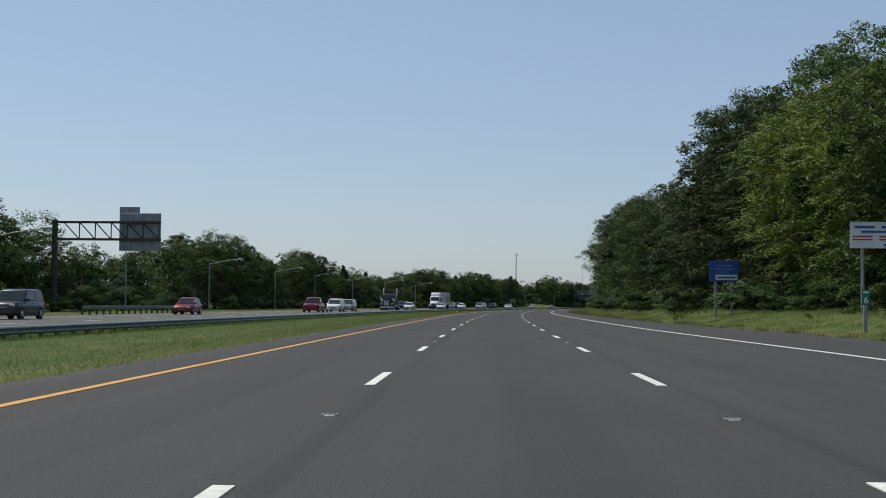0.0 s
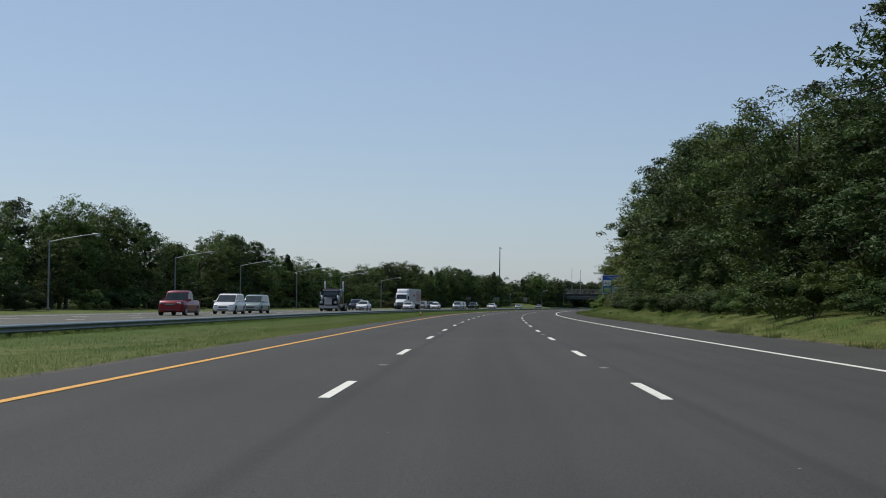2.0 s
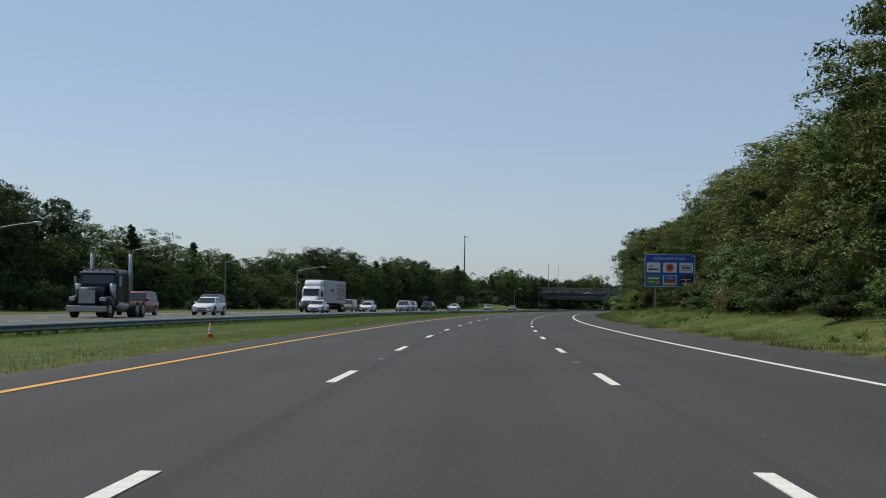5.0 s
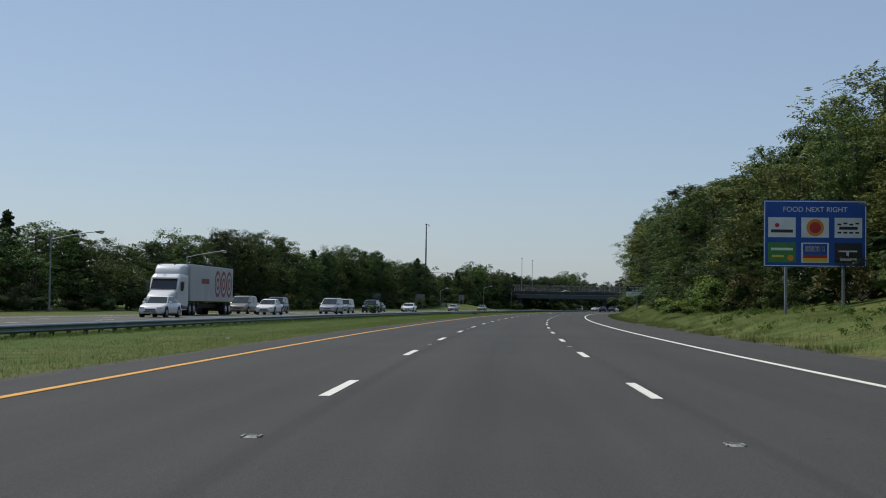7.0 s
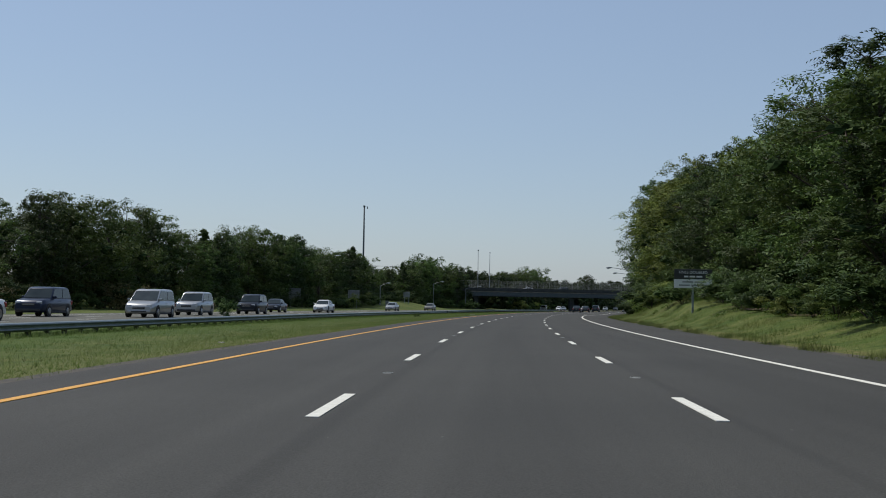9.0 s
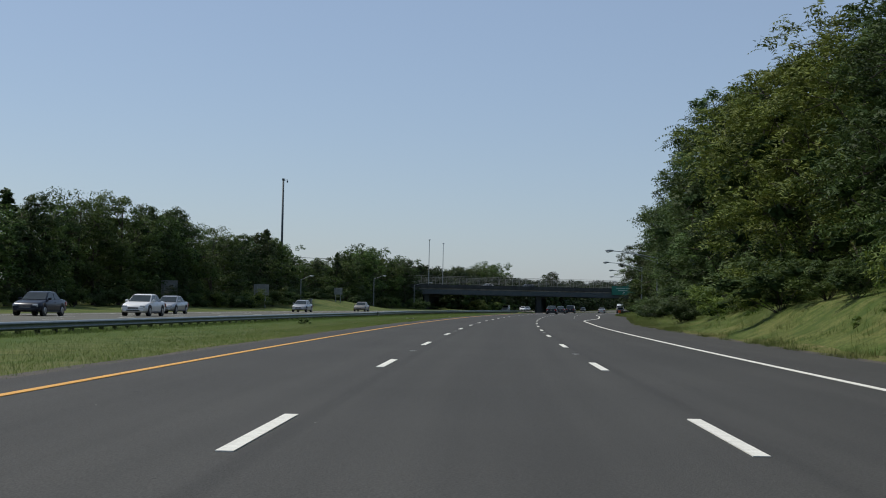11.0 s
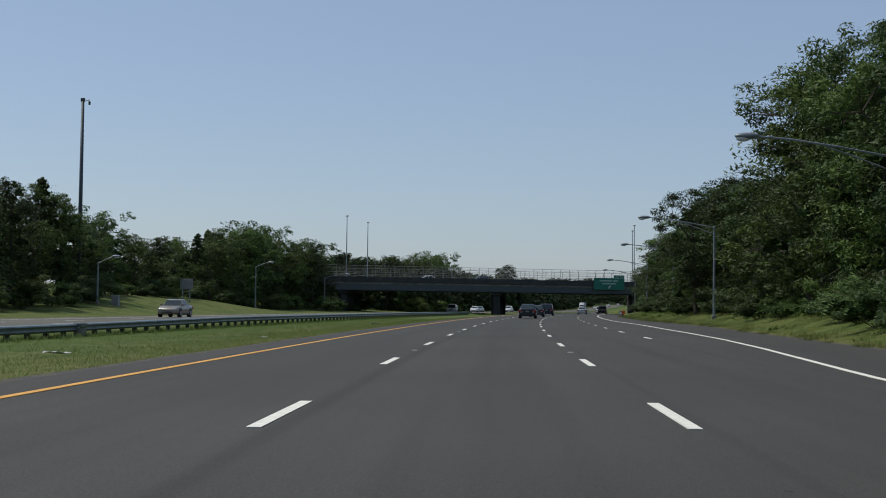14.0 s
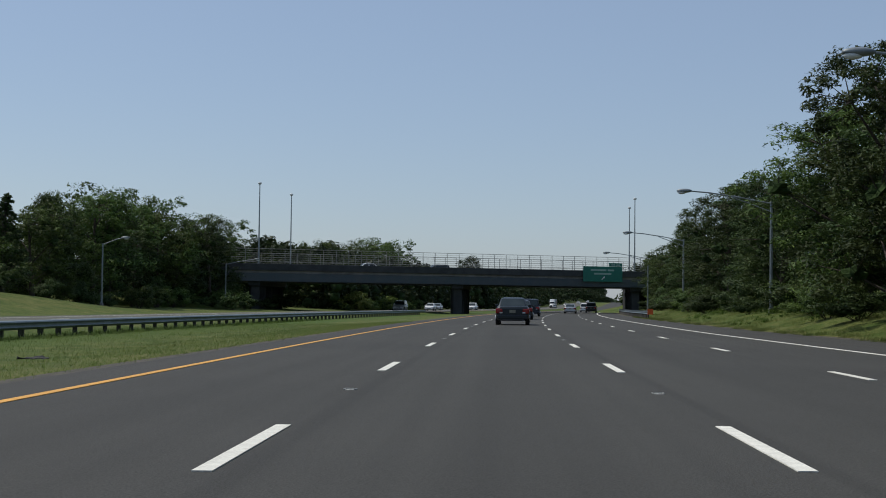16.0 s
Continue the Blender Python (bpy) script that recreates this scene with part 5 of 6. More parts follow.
def make_car(kind, coat, label):
    L, W, H, belt, gr, gf, rr, rf, nose, tail = SHAPES[kind]
    h, w = L / 2, W / 2
    car = thing("car" if kind != "pickup" else "pickup_truck", label, "car" if kind != "pickup" else "pickup truck")

    def ring(y, k, z0, z1):
        zm = z0 + (z1 - z0) * 0.6
        return [(-w * k * 0.9, y, z0), (w * k * 0.9, y, z0), (w * k, y, z0 + 0.14), (w * k, y, zm), (w * k * 0.94, y, z1 - 0.03), (w * k * 0.8, y, z1),
                (-w * k * 0.8, y, z1), (-w * k * 0.94, y, z1 - 0.03), (-w * k, y, zm), (-w * k, y, z0 + 0.14)]
    rings = [ring(-h, 0.82, 0.42, tail - 0.16), ring(-h + 0.06, 0.93, 0.3, tail - 0.03), ring(-h + 0.35, 0.985, 0.26, tail), ring(-h * 0.55, 1.0, 0.22, (tail + belt) / 2 + 0.01),
             ring(0, 1.0, 0.22, belt), ring(gf, 0.995, 0.22, belt - 0.01), ring(h - 0.5, 0.97, 0.24, nose + 0.06), ring(h - 0.12, 0.9, 0.26, nose - 0.03), ring(h, 0.78, 0.34, nose - 0.2)]
    body = part("body", loft(rings), coat, car, "", True)
    body.data.polygons.foreach_set("use_smooth", [len(p.vertices) == 4 for p in body.data.polygons])
    wb, wt, zr = (w * 0.88, w * 0.68, H) if kind in ("sedan", "hatchback") else (w * 0.92, w * 0.78, H)

    def cab(z, yr, yf, ww):
        return [(-ww, yr, z), (ww, yr, z), (ww, yf, z), (-ww, yf, z)]
    bm = loft([cab(belt - 0.06, gr, gf, wb), cab(belt + (zr - belt) * 0.86, rr - 0.1, rf + 0.12, wt + 0.03), cab(belt + (zr - belt) * 0.96, rr + 0.08, rf - 0.08, wt - 0.03),
               cab(zr, rr + 0.3, rf - 0.35, wt - 0.14)])
    bmesh.ops.bevel(bm, geom=[e for e in bm.edges if e.calc_face_angle(0) > 0.3], offset=0.05, segments=2, affect="EDGES", profile=0.5)
    part("roof", bm, coat, car, "", True)
    zb, zt = belt + 0.02, belt + (zr - belt) * 0.82
    u = (zt - (belt - 0.06)) / ((zr - belt) * 0.86 + 0.06)
    ub = (zb - (belt - 0.06)) / ((zr - belt) * 0.86 + 0.06)

    def edge(fr, k):
        return fr[0] + (fr[1] - fr[0]) * k
    yf_b, yf_t = edge((gf, rf + 0.12), ub), edge((gf, rf + 0.12), u)
    yr_b, yr_t = edge((gr, rr - 0.1), ub), edge((gr, rr - 0.1), u)
    x_b, x_t = edge((wb, wt + 0.03), ub), edge((wb, wt + 0.03), u)
    part("windscreen", sheet([(-x_b * 0.93, yf_b, zb), (x_b * 0.93, yf_b, zb), (x_t * 0.92, yf_t, zt), (-x_t * 0.92, yf_t, zt)], 0.012, (0, 1, 0.6)), GLASS, car)
    part("rear_window", sheet([(x_b * 0.9, yr_b, zb), (-x_b * 0.9, yr_b, zb), (-x_t * 0.88, yr_t, zt), (x_t * 0.88, yr_t, zt)], 0.012, (0, -1, 0.5)), GLASS, car)
    mid_b, mid_t = (yf_b + yr_b) / 2 - 0.1, (yf_t + yr_t) / 2 - 0.1
    for sx in (-1, 1):
        for a_b, a_t, c_b, c_t in ((yf_b - 0.12, yf_t - 0.1, mid_b + 0.05, mid_t + 0.05), (mid_b - 0.05, mid_t - 0.05, yr_b + 0.14, yr_t + 0.12)):
            q = [(sx * x_b, a_b, zb), (sx * x_b, c_b, zb), (sx * x_t, c_t, zt), (sx * x_t, a_t, zt)]
            part("side_window", sheet(q, 0.012, (sx, 0, 0.3)), GLASS, car)
        part("mirror", boxed(sx * (w + 0.02) - 0.09, sx * (w + 0.02) + 0.09, gf - 0.42, gf - 0.25, belt - 0.02, belt + 0.13, bevel=0.03), coat, car)
        part("headlight", boxed(sx * w * 0.66 - 0.17, sx * w * 0.66 + 0.17, h - 0.22, h - 0.03, nose - 0.22, nose - 0.06, bevel=0.04), LIGHT_CLEAR, car, "clear headlight")
        part("tail_light", boxed(sx * w * 0.78 - 0.19, sx * w * 0.78 + 0.19, -h - 0.015, -h + 0.3, tail - 0.4, tail - 0.13, bevel=0.06), LIGHT_RED, car, "red tail light")
        part("reversing_light", boxed(sx * w * 0.68 - 0.08, sx * w * 0.68 + 0.08, -h - 0.022, -h + 0.05, tail - 0.39, tail - 0.31, bevel=0.015), LIGHT_CLEAR, car, "clear reversing light")
        part("sill", boxed(sx * (w - 0.06) - 0.08, sx * (w - 0.06) + 0.08, -h + 1.2, h - 1.15, 0.2, 0.3, bevel=0.03), PLASTIC, car)
        part("door_handle", boxed(sx * (w + 0.005) - 0.02, sx * (w + 0.005) + 0.02, -0.35, -0.17, belt - 0.17, belt - 0.13, bevel=0.01), coat, car)
        for yw in (h - 0.85, -h + 0.9):
            bm = bmesh.new()
            bmesh.ops.create_cone(bm, cap_ends=True, segments=20, radius1=0.33, radius2=0.33, depth=0.22, matrix=pose(sx * (w - 0.1), yw, 0.33, 0, 90))
            tyre = part("wheel", bm, TYRE, car, "black rubber tyre")
            bm = bmesh.new()
            bmesh.ops.create_cone(bm, cap_ends=True, segments=24, radius1=0.4, radius2=0.4, depth=0.05, matrix=pose(sx * (w - 0.02), yw, 0.37, 0, 90))
            part("wheel_arch", bm, PLASTIC, car, "dark wheel arch")
            bm = bmesh.new()
            bmesh.ops.create_cone(bm, cap_ends=True, segments=16, radius1=0.21, radius2=0.18, depth=0.05, matrix=pose(sx * (w + 0.02), yw, 0.33, 0, 90 * sx))
            part("rim", bm, RIM, tyre)
    part("grille", boxed(-w * 0.4, w * 0.4, h - 0.1, h + 0.014, nose - 0.34, nose - 0.18, bevel=0.03), PLASTIC, car)
    part("grille_bar", boxed(-w * 0.38, w * 0.38, h + 0.006, h + 0.024, nose - 0.27, nose - 0.245), RIM, car, "bright grille bar")
    part("air_intake", boxed(-w * 0.5, w * 0.5, h - 0.1, h + 0.036, 0.33, 0.42, bevel=0.02), PLASTIC, car)
    part("cowl", boxed(-x_b * 0.92, x_b * 0.92, yf_b - 0.03, yf_b + 0.1, zb - 0.06, zb - 0.01), PLASTIC, car)
    part("front_bumper", boxed(-w * 0.74, w * 0.74, h - 0.15, h + 0.03, 0.3, 0.46, bevel=0.04), PLASTIC if kind == "suv" else coat, car)
    part("rear_bumper", boxed(-w * 0.92, w * 0.92, -h - 0.07, -h + 0.2, 0.3, 0.54, bevel=0.06), coat, car)
    part("bumper_lip", boxed(-w * 0.7, w * 0.7, -h - 0.06, -h + 0.1, 0.22, 0.31, bevel=0.02), PLASTIC, car)
    part("exhaust_pipe", tube(bmesh.new(), (0.45, -h + 0.2, 0.24), (0.45, -h - 0.05, 0.24), 0.035), RIM, car)
    part("brake_light", boxed(-0.16, 0.16, yr_b + 0.1, yr_b + 0.16, zb + 0.02, zb + 0.06), LIGHT_RED, car)
    part("number_plate", boxed(-0.16, 0.16, -h - 0.035, -h - 0.005, tail - 0.36, tail - 0.2), PLATE, car, "blank pale number plate")
    return car


COATS = {
    "graphite": paint("graphite paint", (0.035, 0.04, 0.045)), "red": paint("dark red paint", (0.22, 0.015, 0.02)), "black": paint("blue-black paint", (0.012, 0.016, 0.025)),
    "white": paint("white paint", (0.75, 0.75, 0.73), 0.0), "silver": paint("silver paint", (0.45, 0.46, 0.46), 0.6), "beige": paint("pale bronze paint", (0.3, 0.27, 0.22), 0.5),
    "sage": paint("pale grey-green paint", (0.3, 0.36, 0.33), 0.5), "navy": paint("dark blue paint", (0.02, 0.03, 0.06)),
    "teal": paint("dark grey-green paint", (0.014, 0.021, 0.025), 0.25),
}
CARS = {}


def park(kind, coat, y, d, label, away=False):
    """A car on the road at the station y; away: driving the way the camera goes."""
    m = facing(y, d, 0.045 if d < -10 else 0.025, 0 if away else 180)
    if (kind, coat) in CARS:
        c = copy_thing(CARS[kind, coat], m)
    else:
        c = CARS[kind, coat] = make_car(kind, COATS[coat], label)
        c.matrix_world = m
    return tagged(c, label, group="traffic ahead" if away else "oncoming traffic")


for kind, coat, y, d, label in (
        ("suv", "graphite", 76, -28.1, "dark grey sport utility vehicle on the far carriageway"), ("hatchback", "red", 117, -28.1, "dark red hatchback on the far carriageway"),
        ("pickup", "red", 161, -23.8, "dark red pickup truck on the far carriageway"), ("minivan", "white", 177, -23.6, "white minivan on the far carriageway"),
        ("minivan", "sage", 188, -23.6, "pale grey-green minivan on the far carriageway"), ("suv", "red", 253, -27.4, "dark red sport utility vehicle on the far carriageway"),
        ("sedan", "white", 262, -24.4, "white saloon car on the far carriageway"), ("suv", "navy", 276, -28.1, "dark blue sport utility vehicle on the far carriageway"),
        ("sedan", "white", 308, -24.4, "white saloon car beside the lorry"), ("minivan", "beige", 346, -28.1, "pale bronze minivan on the far carriageway"),
        ("sedan", "white", 341, -24.3, "white saloon car on the far carriageway"), ("suv", "navy", 360, -28.1, "dark blue sport utility vehicle on the far carriageway"),
        ("minivan", "silver", 364, -22.8, "silver minivan on the far carriageway"), ("suv", "silver", 381, -24.6, "silver sport utility vehicle on the far carriageway"),
        ("suv", "black", 399, -24.4, "black sport utility vehicle on the far carriageway"), ("sedan", "black", 424, -28.0, "blue-black saloon car on the far carriageway"),
        ("sedan", "white", 433, -24.4, "white saloon car on the far carriageway"), ("sedan", "silver", 452, -28.1, "silver saloon car on the far carriageway"),
        ("sedan", "silver", 505, -28.1, "silver saloon car on the far carriageway"), ("sedan", "beige", 546, -28.1, "pale bronze saloon car on the far carriageway"),
        ("suv", "white", 711, -24.4, "white sport utility vehicle near the overbridge"), ("sedan", "white", 744, -24.4, "white saloon car beyond the overbridge"),
        ("sedan", "silver", 775, -28.0, "silver saloon car beyond the overbridge"), ("minivan", "white", 805, -24.4, "white minivan beyond the overbridge"),
        ("sedan", "white", 835, -28.0, "white saloon car beyond the overbridge"), ("suv", "silver", 870, -24.4, "silver sport utility vehicle beyond the overbridge")):
    park(kind, coat, y, d, label)
for kind, coat, y, d, label in (
        ("suv", "silver", 1085, -23.5, "pale sport utility vehicle far down the road"), ("sedan", "white", 1190, -24, "white saloon car far down the road"),
        ("sedan", "white", 1240, -27.5, "white saloon car far down the road"), ("minivan", "white", 1330, -24, "white minivan coming down the hill"),
        ("sedan", "silver", 1400, -27.5, "silver saloon car coming down the hill"), ("suv", "white", 1480, -24, "white sport utility vehicle coming down the hill"),
        ("suv", "graphite", 905, -24.2, "dark sport utility vehicle beyond the overbridge")):
    tagged(copy_thing(CARS.get((kind, coat)) or park(kind, coat, 1160, -27.8, label), facing(y, d, 0.045, 180)), label, group="oncoming traffic")
for kind, coat, run, d, label in (
        ("sedan", "teal", 582, 0.1, "dark grey-green saloon car seen from behind"), ("sedan", "graphite", 612, 0.2, "dark grey saloon car seen from behind"),
        ("suv", "black", 646, 0.3, "black sport utility vehicle seen from behind"), ("sedan", "silver", 712, 3.7, "silver saloon car under the overbridge"),
        ("pickup", "graphite", 752, 6.2, "dark grey pickup truck beyond the overbridge"), ("minivan", "white", 790, 3.7, "white minivan beyond the overbridge")):
    park(kind, coat, station(run), d, label, True)

for kind, coat, x, y, turn, label in (("sedan", "white", -12.5, 4.2, -90, "white saloon car crossing the overbridge"), ("suv", "black", 1.6, 13.6, 90, "black sport utility vehicle crossing the overbridge")):
    tagged(copy_thing(CARS[kind, coat], BR @ pose(x, y, 6.1, 0, 0, turn)), label, group="traffic on the overbridge")

# articulated lorry
truck = thing("lorry", "white articulated lorry with three red rings on its trailer", "lorry", "oncoming traffic", at=facing(station(322), -27.9, 0.045, 180))
WHITE_BODY = paint("white lorry paint", (0.72, 0.73, 0.73), 0.0)
TRAILER = material("white trailer panel", (0.46, 0.47, 0.48), 0.4, second=(0.4, 0.41, 0.42), scale=0.6, fine=0.04)
DARK_GLASS = material("dark lorry windscreen", (0.012, 0.015, 0.017), 0.05, second=(0.02, 0.024, 0.026), scale=1, spec=0.8)


def cab_ring(y, w, z0, z1, r):
    """A cross-section with rounded upper corners."""
    pts = [(-w, y, z0), (w, y, z0)]
    for k in range(5):
        a = math.pi / 2 * k / 4
        pts.append((w - r + r * math.cos(a), y, z1 - r + r * math.sin(a)))
    for k in range(5):
        a = math.pi / 2 * (1 + k / 4)
        pts.append((-w + r + r * math.cos(a), y, z1 - r + r * math.sin(a)))
    return pts


cab = part("cab", loft([cab_ring(*q) for q in ((-1.9, 1.22, 0.75, 3.3, 0.25), (-0.4, 1.22, 0.7, 3.3, 0.3), (0.0, 1.2, 0.7, 3.2, 0.35), (0.25, 1.17, 0.7, 3.0, 0.35), (0.72, 1.12, 0.68, 2.02, 0.25))]), WHITE_BODY, truck)
part("hood", loft([cab_ring(*q) for q in ((0.7, 1.1, 0.9, 2.0, 0.3), (1.3, 1.05, 0.85, 1.86, 0.3), (1.9, 0.95, 0.8, 1.66, 0.28), (2.15, 0.86, 0.75, 1.5, 0.22), (2.26, 0.74, 0.75, 1.38, 0.18))]), WHITE_BODY, truck, "", True)
part("roof_fairing", loft([cab_ring(*q) for q in ((-1.9, 1.2, 3.0, 4.05, 0.25), (-1.2, 1.18, 3.0, 4.05, 0.28), (-0.7, 1.1, 3.0, 3.9, 0.3), (-0.3, 0.95, 3.0, 3.5, 0.2))]), WHITE_BODY, truck, "", True)
part("windscreen", sheet([(-1.02, 0.74, 2.06), (1.02, 0.74, 2.06), (0.98, 0.31, 2.86), (-0.98, 0.31, 2.86)], 0.03, (0, 1, 0.5)), DARK_GLASS, truck)
part("sun_visor", boxed(-1.02, 1.02, 0.28, 0.55, 2.86, 2.96, bevel=0.03), WHITE_BODY, truck)
for sx in (-1, 1):
    part("side_window", boxed(sx * 1.205 - 0.02, sx * 1.205 + 0.02, -0.75, 0.15, 2.05, 2.65, bevel=0.015), DARK_GLASS, truck)
    part("mirror", boxed(sx * 1.42 - 0.1, sx * 1.42 + 0.1, 0.45, 0.6, 1.9, 2.6, bevel=0.03), PLASTIC, truck)
    part("headlight", boxed(sx * 0.9 - 0.16, sx * 0.9 + 0.16, 1.85, 2.2, 1.0, 1.32, bevel=0.07), LIGHT_CLEAR, truck)
    part("fender", loft([cab_ring(*q) for q in ((0.75, 0.2, 0.55, 1.2, 0.15), (1.35, 0.22, 0.95, 1.3, 0.15), (2.0, 0.2, 0.6, 1.12, 0.15))]), WHITE_BODY, truck, "", True).matrix_basis = pose(sx * 1.02, 0, 0)
    part("fuel_tank", tube(bmesh.new(), (sx * 0.95, -2.0, 0.72), (sx * 0.95, -0.2, 0.72), 0.3, n=14), RIM, truck, "polished metal fuel tank", True)
    part("side_skirt", boxed(sx * 1.12 - 0.04, sx * 1.12 + 0.04, -1.9, 0.5, 0.42, 0.8, bevel=0.02), WHITE_BODY, truck)
    part("exhaust_pipe", tube(bmesh.new(), (sx * 0.95, -2.05, 1.0), (sx * 0.95, -2.05, 4.1), 0.07), RIM, truck)
    part("air_horn", tube(bmesh.new(), (sx * 0.6, -0.5, 4.0), (sx * 0.6, -0.1, 4.0), 0.03, 0.06), RIM, truck)
    part("landing_leg", boxed(sx * 0.9 - 0.07, sx * 0.9 + 0.07, -5.6, -5.45, 0.35, 1.15), PLASTIC, truck)
part("grille", boxed(-0.62, 0.62, 2.12, 2.29, 0.74, 1.36, bevel=0.04), PLASTIC, truck)
for k in range(5):
    part("grille_bar", boxed(-0.58, 0.58, 2.28, 2.31, 0.82 + 0.11 * k, 0.86 + 0.11 * k), RIM, truck, "chrome grille bar")
part("bumper", boxed(-1.12, 1.12, 1.85, 2.38, 0.3, 0.72, bevel=0.1), PLASTIC, truck)
part("mud_flap", boxed(-1.15, 1.15, -16.0, -15.95, 0.3, 1.0), PLASTIC, truck)
part("chassis", boxed(-0.5, 0.5, -15.5, 1.8, 0.6, 0.95), PLASTIC, truck)
trailer = part("trailer_box", boxed(-1.29, 1.29, -16.2, -2.3, 1.15, 4.1, bevel=0.03), TRAILER, truck)
MAROON = material("dark red print", (0.25, 0.03, 0.04), 0.5, second=(0.2, 0.025, 0.035), scale=2)
for sx in (-1, 1):
    for k in range(3):
        for r, mt, o in ((1.15, MAROON, 0.006), (0.85, TRAILER, 0.010), (0.55, MAROON, 0.014), (0.28, TRAILER, 0.018)):
            bm = bmesh.new()
            bmesh.ops.create_cone(bm, cap_ends=True, segments=28, radius1=r, radius2=r, depth=0.004, matrix=pose(sx * (1.29 + o), -14.8 + 2.0 * k, 2.65, 0, 90) @ Matrix.Diagonal((1, 0.86, 1, 1)))
            part("ring", bm, mt, trailer)
    part("lettering", boxed(sx * 1.295 - 0.004, sx * 1.295 + 0.004, -8.0, -5.6, 2.6, 3.0), MAROON, trailer)
for y in (1.35, -2.3, -3.5, -13.8, -15.1):
    for sx in (-1, 1):
        bm = bmesh.new()
        bmesh.ops.create_cone(bm, cap_ends=True, segments=20, radius1=0.5, radius2=0.5, depth=0.3 if y > 0 else 0.55, matrix=pose(sx * 1.0, y, 0.5, 0, 90))
        wheel = part("wheel", bm, TYRE, truck)
        bm = bmesh.new()
        bmesh.ops.create_cone(bm, cap_ends=True, segments=16, radius1=0.28, radius2=0.25, depth=0.04, matrix=pose(sx * (1.17 if y > 0 else 1.29), y, 0.5, 0, 90 * sx))
        part("rim", bm, RIM, wheel)

tractor = thing("tractor_unit", "black lorry tractor unit with chrome exhaust stacks", "lorry", "oncoming traffic", at=facing(236, -24.4, 0.045, 180))
part("cab", loft([cab_ring(*q) for q in ((-1.9, 1.15, 0.9, 2.95, 0.2), (-0.1, 1.15, 0.85, 2.95, 0.25), (0.25, 1.12, 0.85, 2.8, 0.3), (0.4, 1.08, 0.85, 2.0, 0.2))]), COATS["black"], tractor)
part("hood", loft([cab_ring(*q) for q in ((0.35, 0.85, 0.9, 1.95, 0.25), (1.4, 0.72, 0.85, 1.85, 0.25), (2.3, 0.62, 0.8, 1.75, 0.2))]), COATS["black"], tractor, "", True)
part("windscreen", sheet([(-0.98, 0.42, 2.05), (0.98, 0.42, 2.05), (0.95, 0.3, 2.7), (-0.95, 0.3, 2.7)], 0.03, (0, 1, 0.3)), DARK_GLASS, tractor)
part("sun_visor", boxed(-1.05, 1.05, 0.28, 0.6, 2.68, 2.78, bevel=0.02), RIM, tractor, "chrome sun visor")
part("grille", boxed(-0.5, 0.5, 2.28, 2.36, 0.85, 1.65, bevel=0.03), RIM, tractor, "chrome grille")
part("bumper", boxed(-1.2, 1.2, 2.2, 2.5, 0.35, 0.72, bevel=0.05), RIM, tractor, "chrome bumper")
part("chassis", boxed(-0.45, 0.45, -5.6, 2.2, 0.55, 0.9), PLASTIC, tractor)
for sx in (-1, 1):
    part("exhaust_pipe", tube(bmesh.new(), (sx * 1.22, -2.0, 0.9), (sx * 1.22, -2.0, 3.95), 0.09, n=10), RIM, tractor, "chrome exhaust stack", True)
    part("air_cleaner", tube(bmesh.new(), (sx * 1.05, 0.75, 1.1), (sx * 1.05, 0.75, 2.05), 0.2, n=12), RIM, tractor, "chrome air cleaner", True)
    part("headlight", boxed(sx * 0.92 - 0.18, sx * 0.92 + 0.18, 2.05, 2.3, 1.0, 1.24, bevel=0.05), LIGHT_CLEAR, tractor)
    part("fender", loft([cab_ring(*q) for q in ((0.85, 0.22, 0.6, 1.2, 0.15), (1.5, 0.24, 0.98, 1.32, 0.15), (2.15, 0.22, 0.6, 1.12, 0.15))]), COATS["black"], tractor, "", True).matrix_basis = pose(sx * 0.98, 0, 0)
    part("mirror", boxed(sx * 1.4 - 0.08, sx * 1.4 + 0.08, 0.3, 0.42, 1.9, 2.5, bevel=0.03), RIM, tractor)
    part("fuel_tank", tube(bmesh.new(), (sx * 0.95, -1.9, 0.72), (sx * 0.95, -0.2, 0.72), 0.3, n=14), RIM, tractor, "polished metal fuel tank", True)
    for y in (1.5, -3.6, -4.85):
        bm = bmesh.new()
        bmesh.ops.create_cone(bm, cap_ends=True, segments=20, radius1=0.5, radius2=0.5, depth=0.3 if y > 0 else 0.55, matrix=pose(sx * 1.0, y, 0.5, 0, 90))
        wheel = part("wheel", bm, TYRE, tractor)
        bm = bmesh.new()
        bmesh.ops.create_cone(bm, cap_ends=True, segments=16, radius1=0.28, radius2=0.25, depth=0.04, matrix=pose(sx * (1.17 if y > 0 else 1.29), y, 0.5, 0, 90 * sx))
        part("rim", bm, RIM, wheel)
for k in range(5):
    part("cab_light", boxed(-0.85 + 0.42 * k, -0.75 + 0.42 * k, -0.1, 0.05, 2.93, 3.0, bevel=0.01), ORANGE, tractor, "small amber roof light")

far_rail = thing("guard_rail", "pale galvanised guard rail by the gantry beyond the far carriageway", "guard rail")
rail_beam("beam", 112, 150, -36.0, 0.75, far_rail)
bm = bmesh.new()
for k in range(20):
    p = at(112.5 + 1.95 * k, -36.15)
    box(bm, p.x - 0.08, p.x + 0.08, p.y - 0.08, p.y + 0.08, p.z - 0.3, p.z + 0.68)
tagged(part("post", bm, POST_WOOD, far_rail), kind="stuff")

far_truck = copy_thing(truck, facing(1105, -25.8, 0.045, 180))
tagged(far_truck, "white articulated lorry far down the road", group="oncoming traffic")


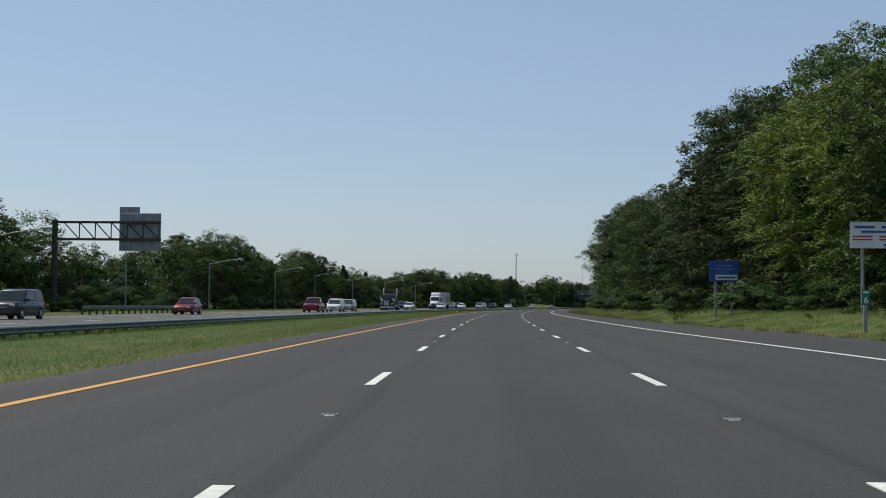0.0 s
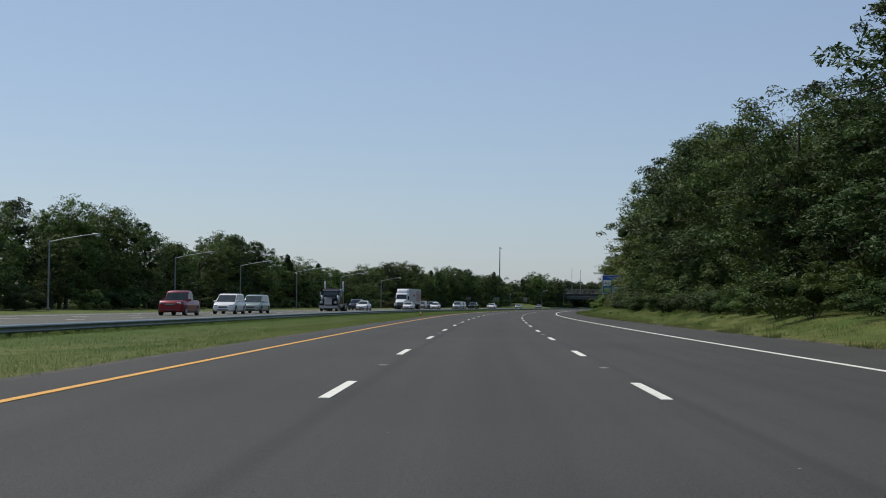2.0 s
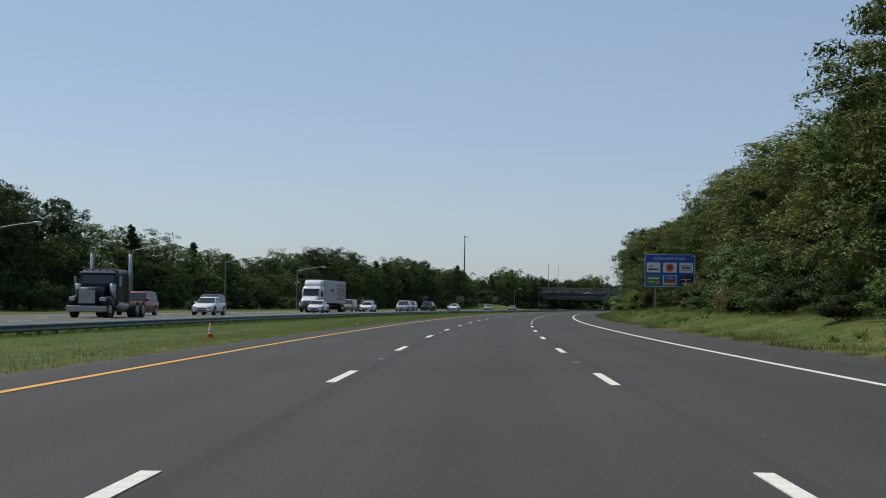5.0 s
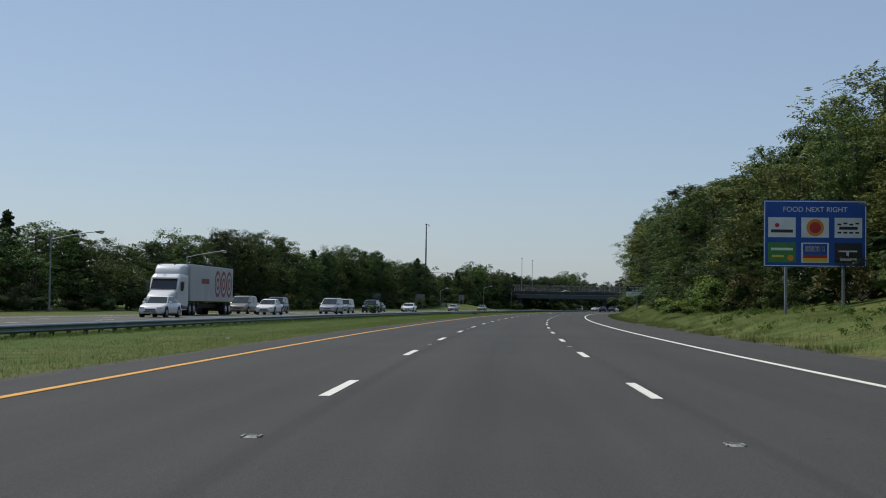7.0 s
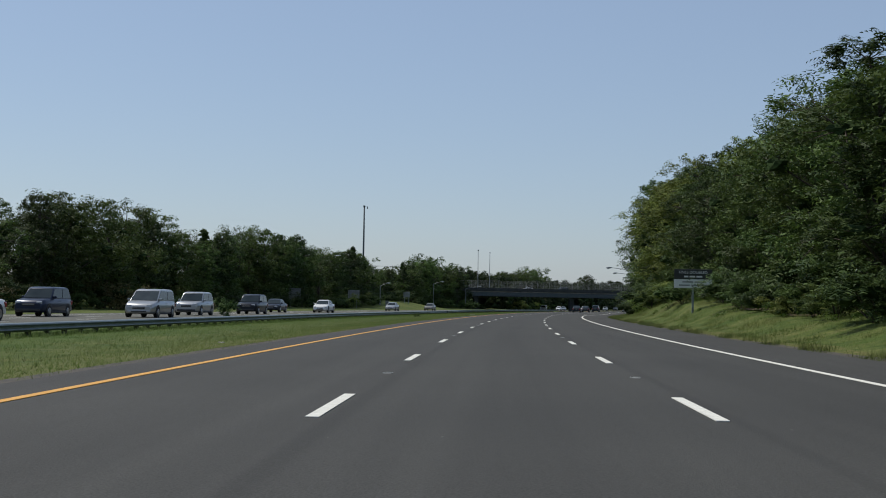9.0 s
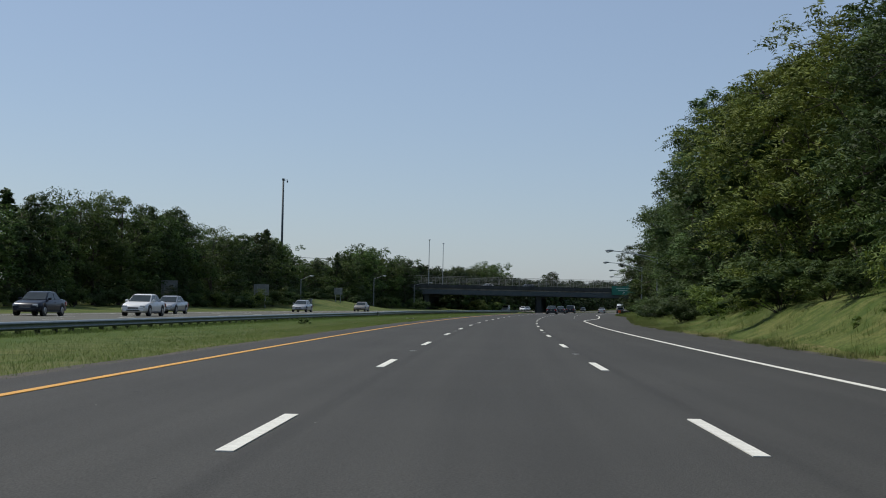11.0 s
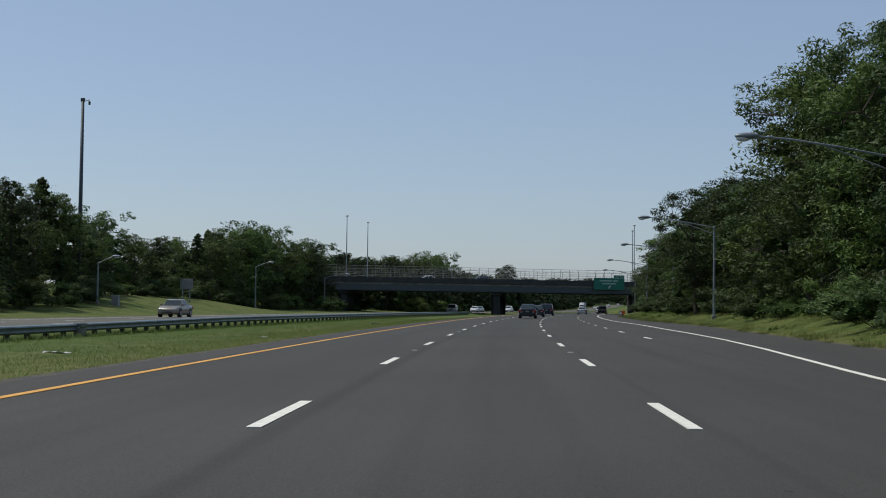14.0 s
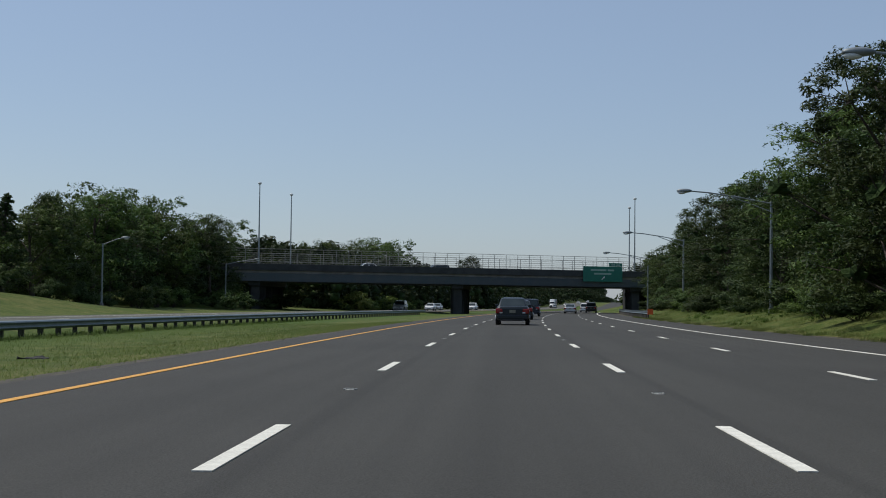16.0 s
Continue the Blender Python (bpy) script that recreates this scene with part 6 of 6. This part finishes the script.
# ---- litter and weeds ----
RUBBER = material("torn tyre rubber", (0.02, 0.02, 0.02), 0.8, second=(0.03, 0.03, 0.03), scale=9)
LITTER = material("crumpled pale litter", (0.6, 0.58, 0.52), 0.7, second=(0.48, 0.46, 0.42), scale=9)


def scrap(name, label, run, d, size, mat, seed):
    """A crumpled bent piece lying on the ground."""
    rng = random.Random(seed)
    ob = thing(name, label, "litter", "litter along the median", at=facing(station(run), d, 0.0, rng.uniform(0, 180)))
    bm = bmesh.new()
    bmesh.ops.create_grid(bm, x_segments=6, y_segments=4, size=1.0)
    for v in bm.verts:
        v.co = Vector((v.co.x * size, v.co.y * size * 0.45, 0.02 + size * 0.3 * abs(noise.noise(v.co * 1.4 + Vector((seed, 0, 0))))))
    bmesh.ops.solidify(bm, geom=bm.faces[:], thickness=0.012)
    part("scrap", bm, mat, ob)


for name, label, run, d, size, mat in (
        ("tyre_scrap", "black torn tyre scrap on the shoulder grass", 535.8, -9.4, 0.3, RUBBER), ("litter", "white crumpled litter in the grass", 228.7, -7.65, 0.14, LITTER),
        ("litter", "white crumpled litter in the grass", 490.4, -8.0, 0.14, LITTER), ("board", "pale broken board lying on the median", 478.0, -10.8, 0.32, LITTER),
        ("litter", "white crumpled litter in the grass", 262.0, -8.6, 0.1, LITTER), ("litter", "white crumpled litter in the grass", 318.0, -7.3, 0.1, LITTER)):
    scrap(name, label, run, d, size, mat, int(run))
tagged(copy_thing(SHRUBS[2], facing(365.6, -18.4, -0.05, 40) @ Matrix.Diagonal((0.3, 0.3, 0.46, 1))), "young tree with feathery leaves growing behind the guard rail", group="undergrowth")
tagged(plant([SHRUBS[0]], station(435), -13.4, 0.5, pick), "green weed clump in the median grass", group="undergrowth")


# ---- stair rail on the slope under the bridge ----
stair_rail = thing("stair_rail", "pale pipe handrail climbing the slope beside the bridge end", "handrail", at=BR)
for y0 in (-1.2, -2.4):
    part("pipe", tube(bmesh.new(), (-35.2, y0, 1.0), (-41.5, y0, 3.6), 0.045, n=6), RAIL_STEEL, stair_rail)
    for k in range(4):
        x = -35.6 - 1.8 * k
        part("post", tube(bmesh.new(), (x, y0, -0.4), (x, y0, 1.0 + (-35.2 - x) * 0.41), 0.035, n=6), RAIL_STEEL, stair_rail)


# ---- power line beyond the trees ----
power_poles = ((5.0, 648.0, 14.5), (48.0, 708.0, 13.6), (84.0, 790.0, 13.0))
for x, y, h in power_poles:
    pole = thing("utility_pole", "weathered wooden utility pole with a crossarm among the trees", "utility pole", "power line", at=pose(x, y, 0, 0, 0, 35))
    part("pole", tube(bmesh.new(), (0, 0, -0.6), (0, 0, h), 0.16, 0.11), POST_WOOD, pole)
    part("crossarm", boxed(-1.2, 1.2, -0.06, 0.06, h - 0.5, h - 0.36), POST_WOOD, pole)
    for k in (-1.05, 0.0, 1.05):
        part("insulator", tube(bmesh.new(), (k, 0, h - 0.36), (k, 0, h - 0.2), 0.05, 0.035), CONCRETE, pole)
for (x0, y0, h0), (x1, y1, h1) in zip(power_poles, power_poles[1:]):
    for k, low in ((-0.9, 0.0), (0.9, 0.0), (0.0, 2.2)):
        cable = thing("power_cable", "black power cable sagging between two poles", "cable", "power line")
        bm = bmesh.new()
        pts = []
        for i in range(9):
            u = i / 8
            pts.append(Vector((x0 + (x1 - x0) * u + k * 0.8, y0 + (y1 - y0) * u - k * 0.57, h0 + (h1 - h0) * u - 0.25 - low - 1.4 * 4 * u * (1 - u) * 0.5)))
        for p, q in zip(pts, pts[1:]):
            tube(bm, p, q, 0.03, 0.03, 5)
        part("wire", bm, PLASTIC, cable)
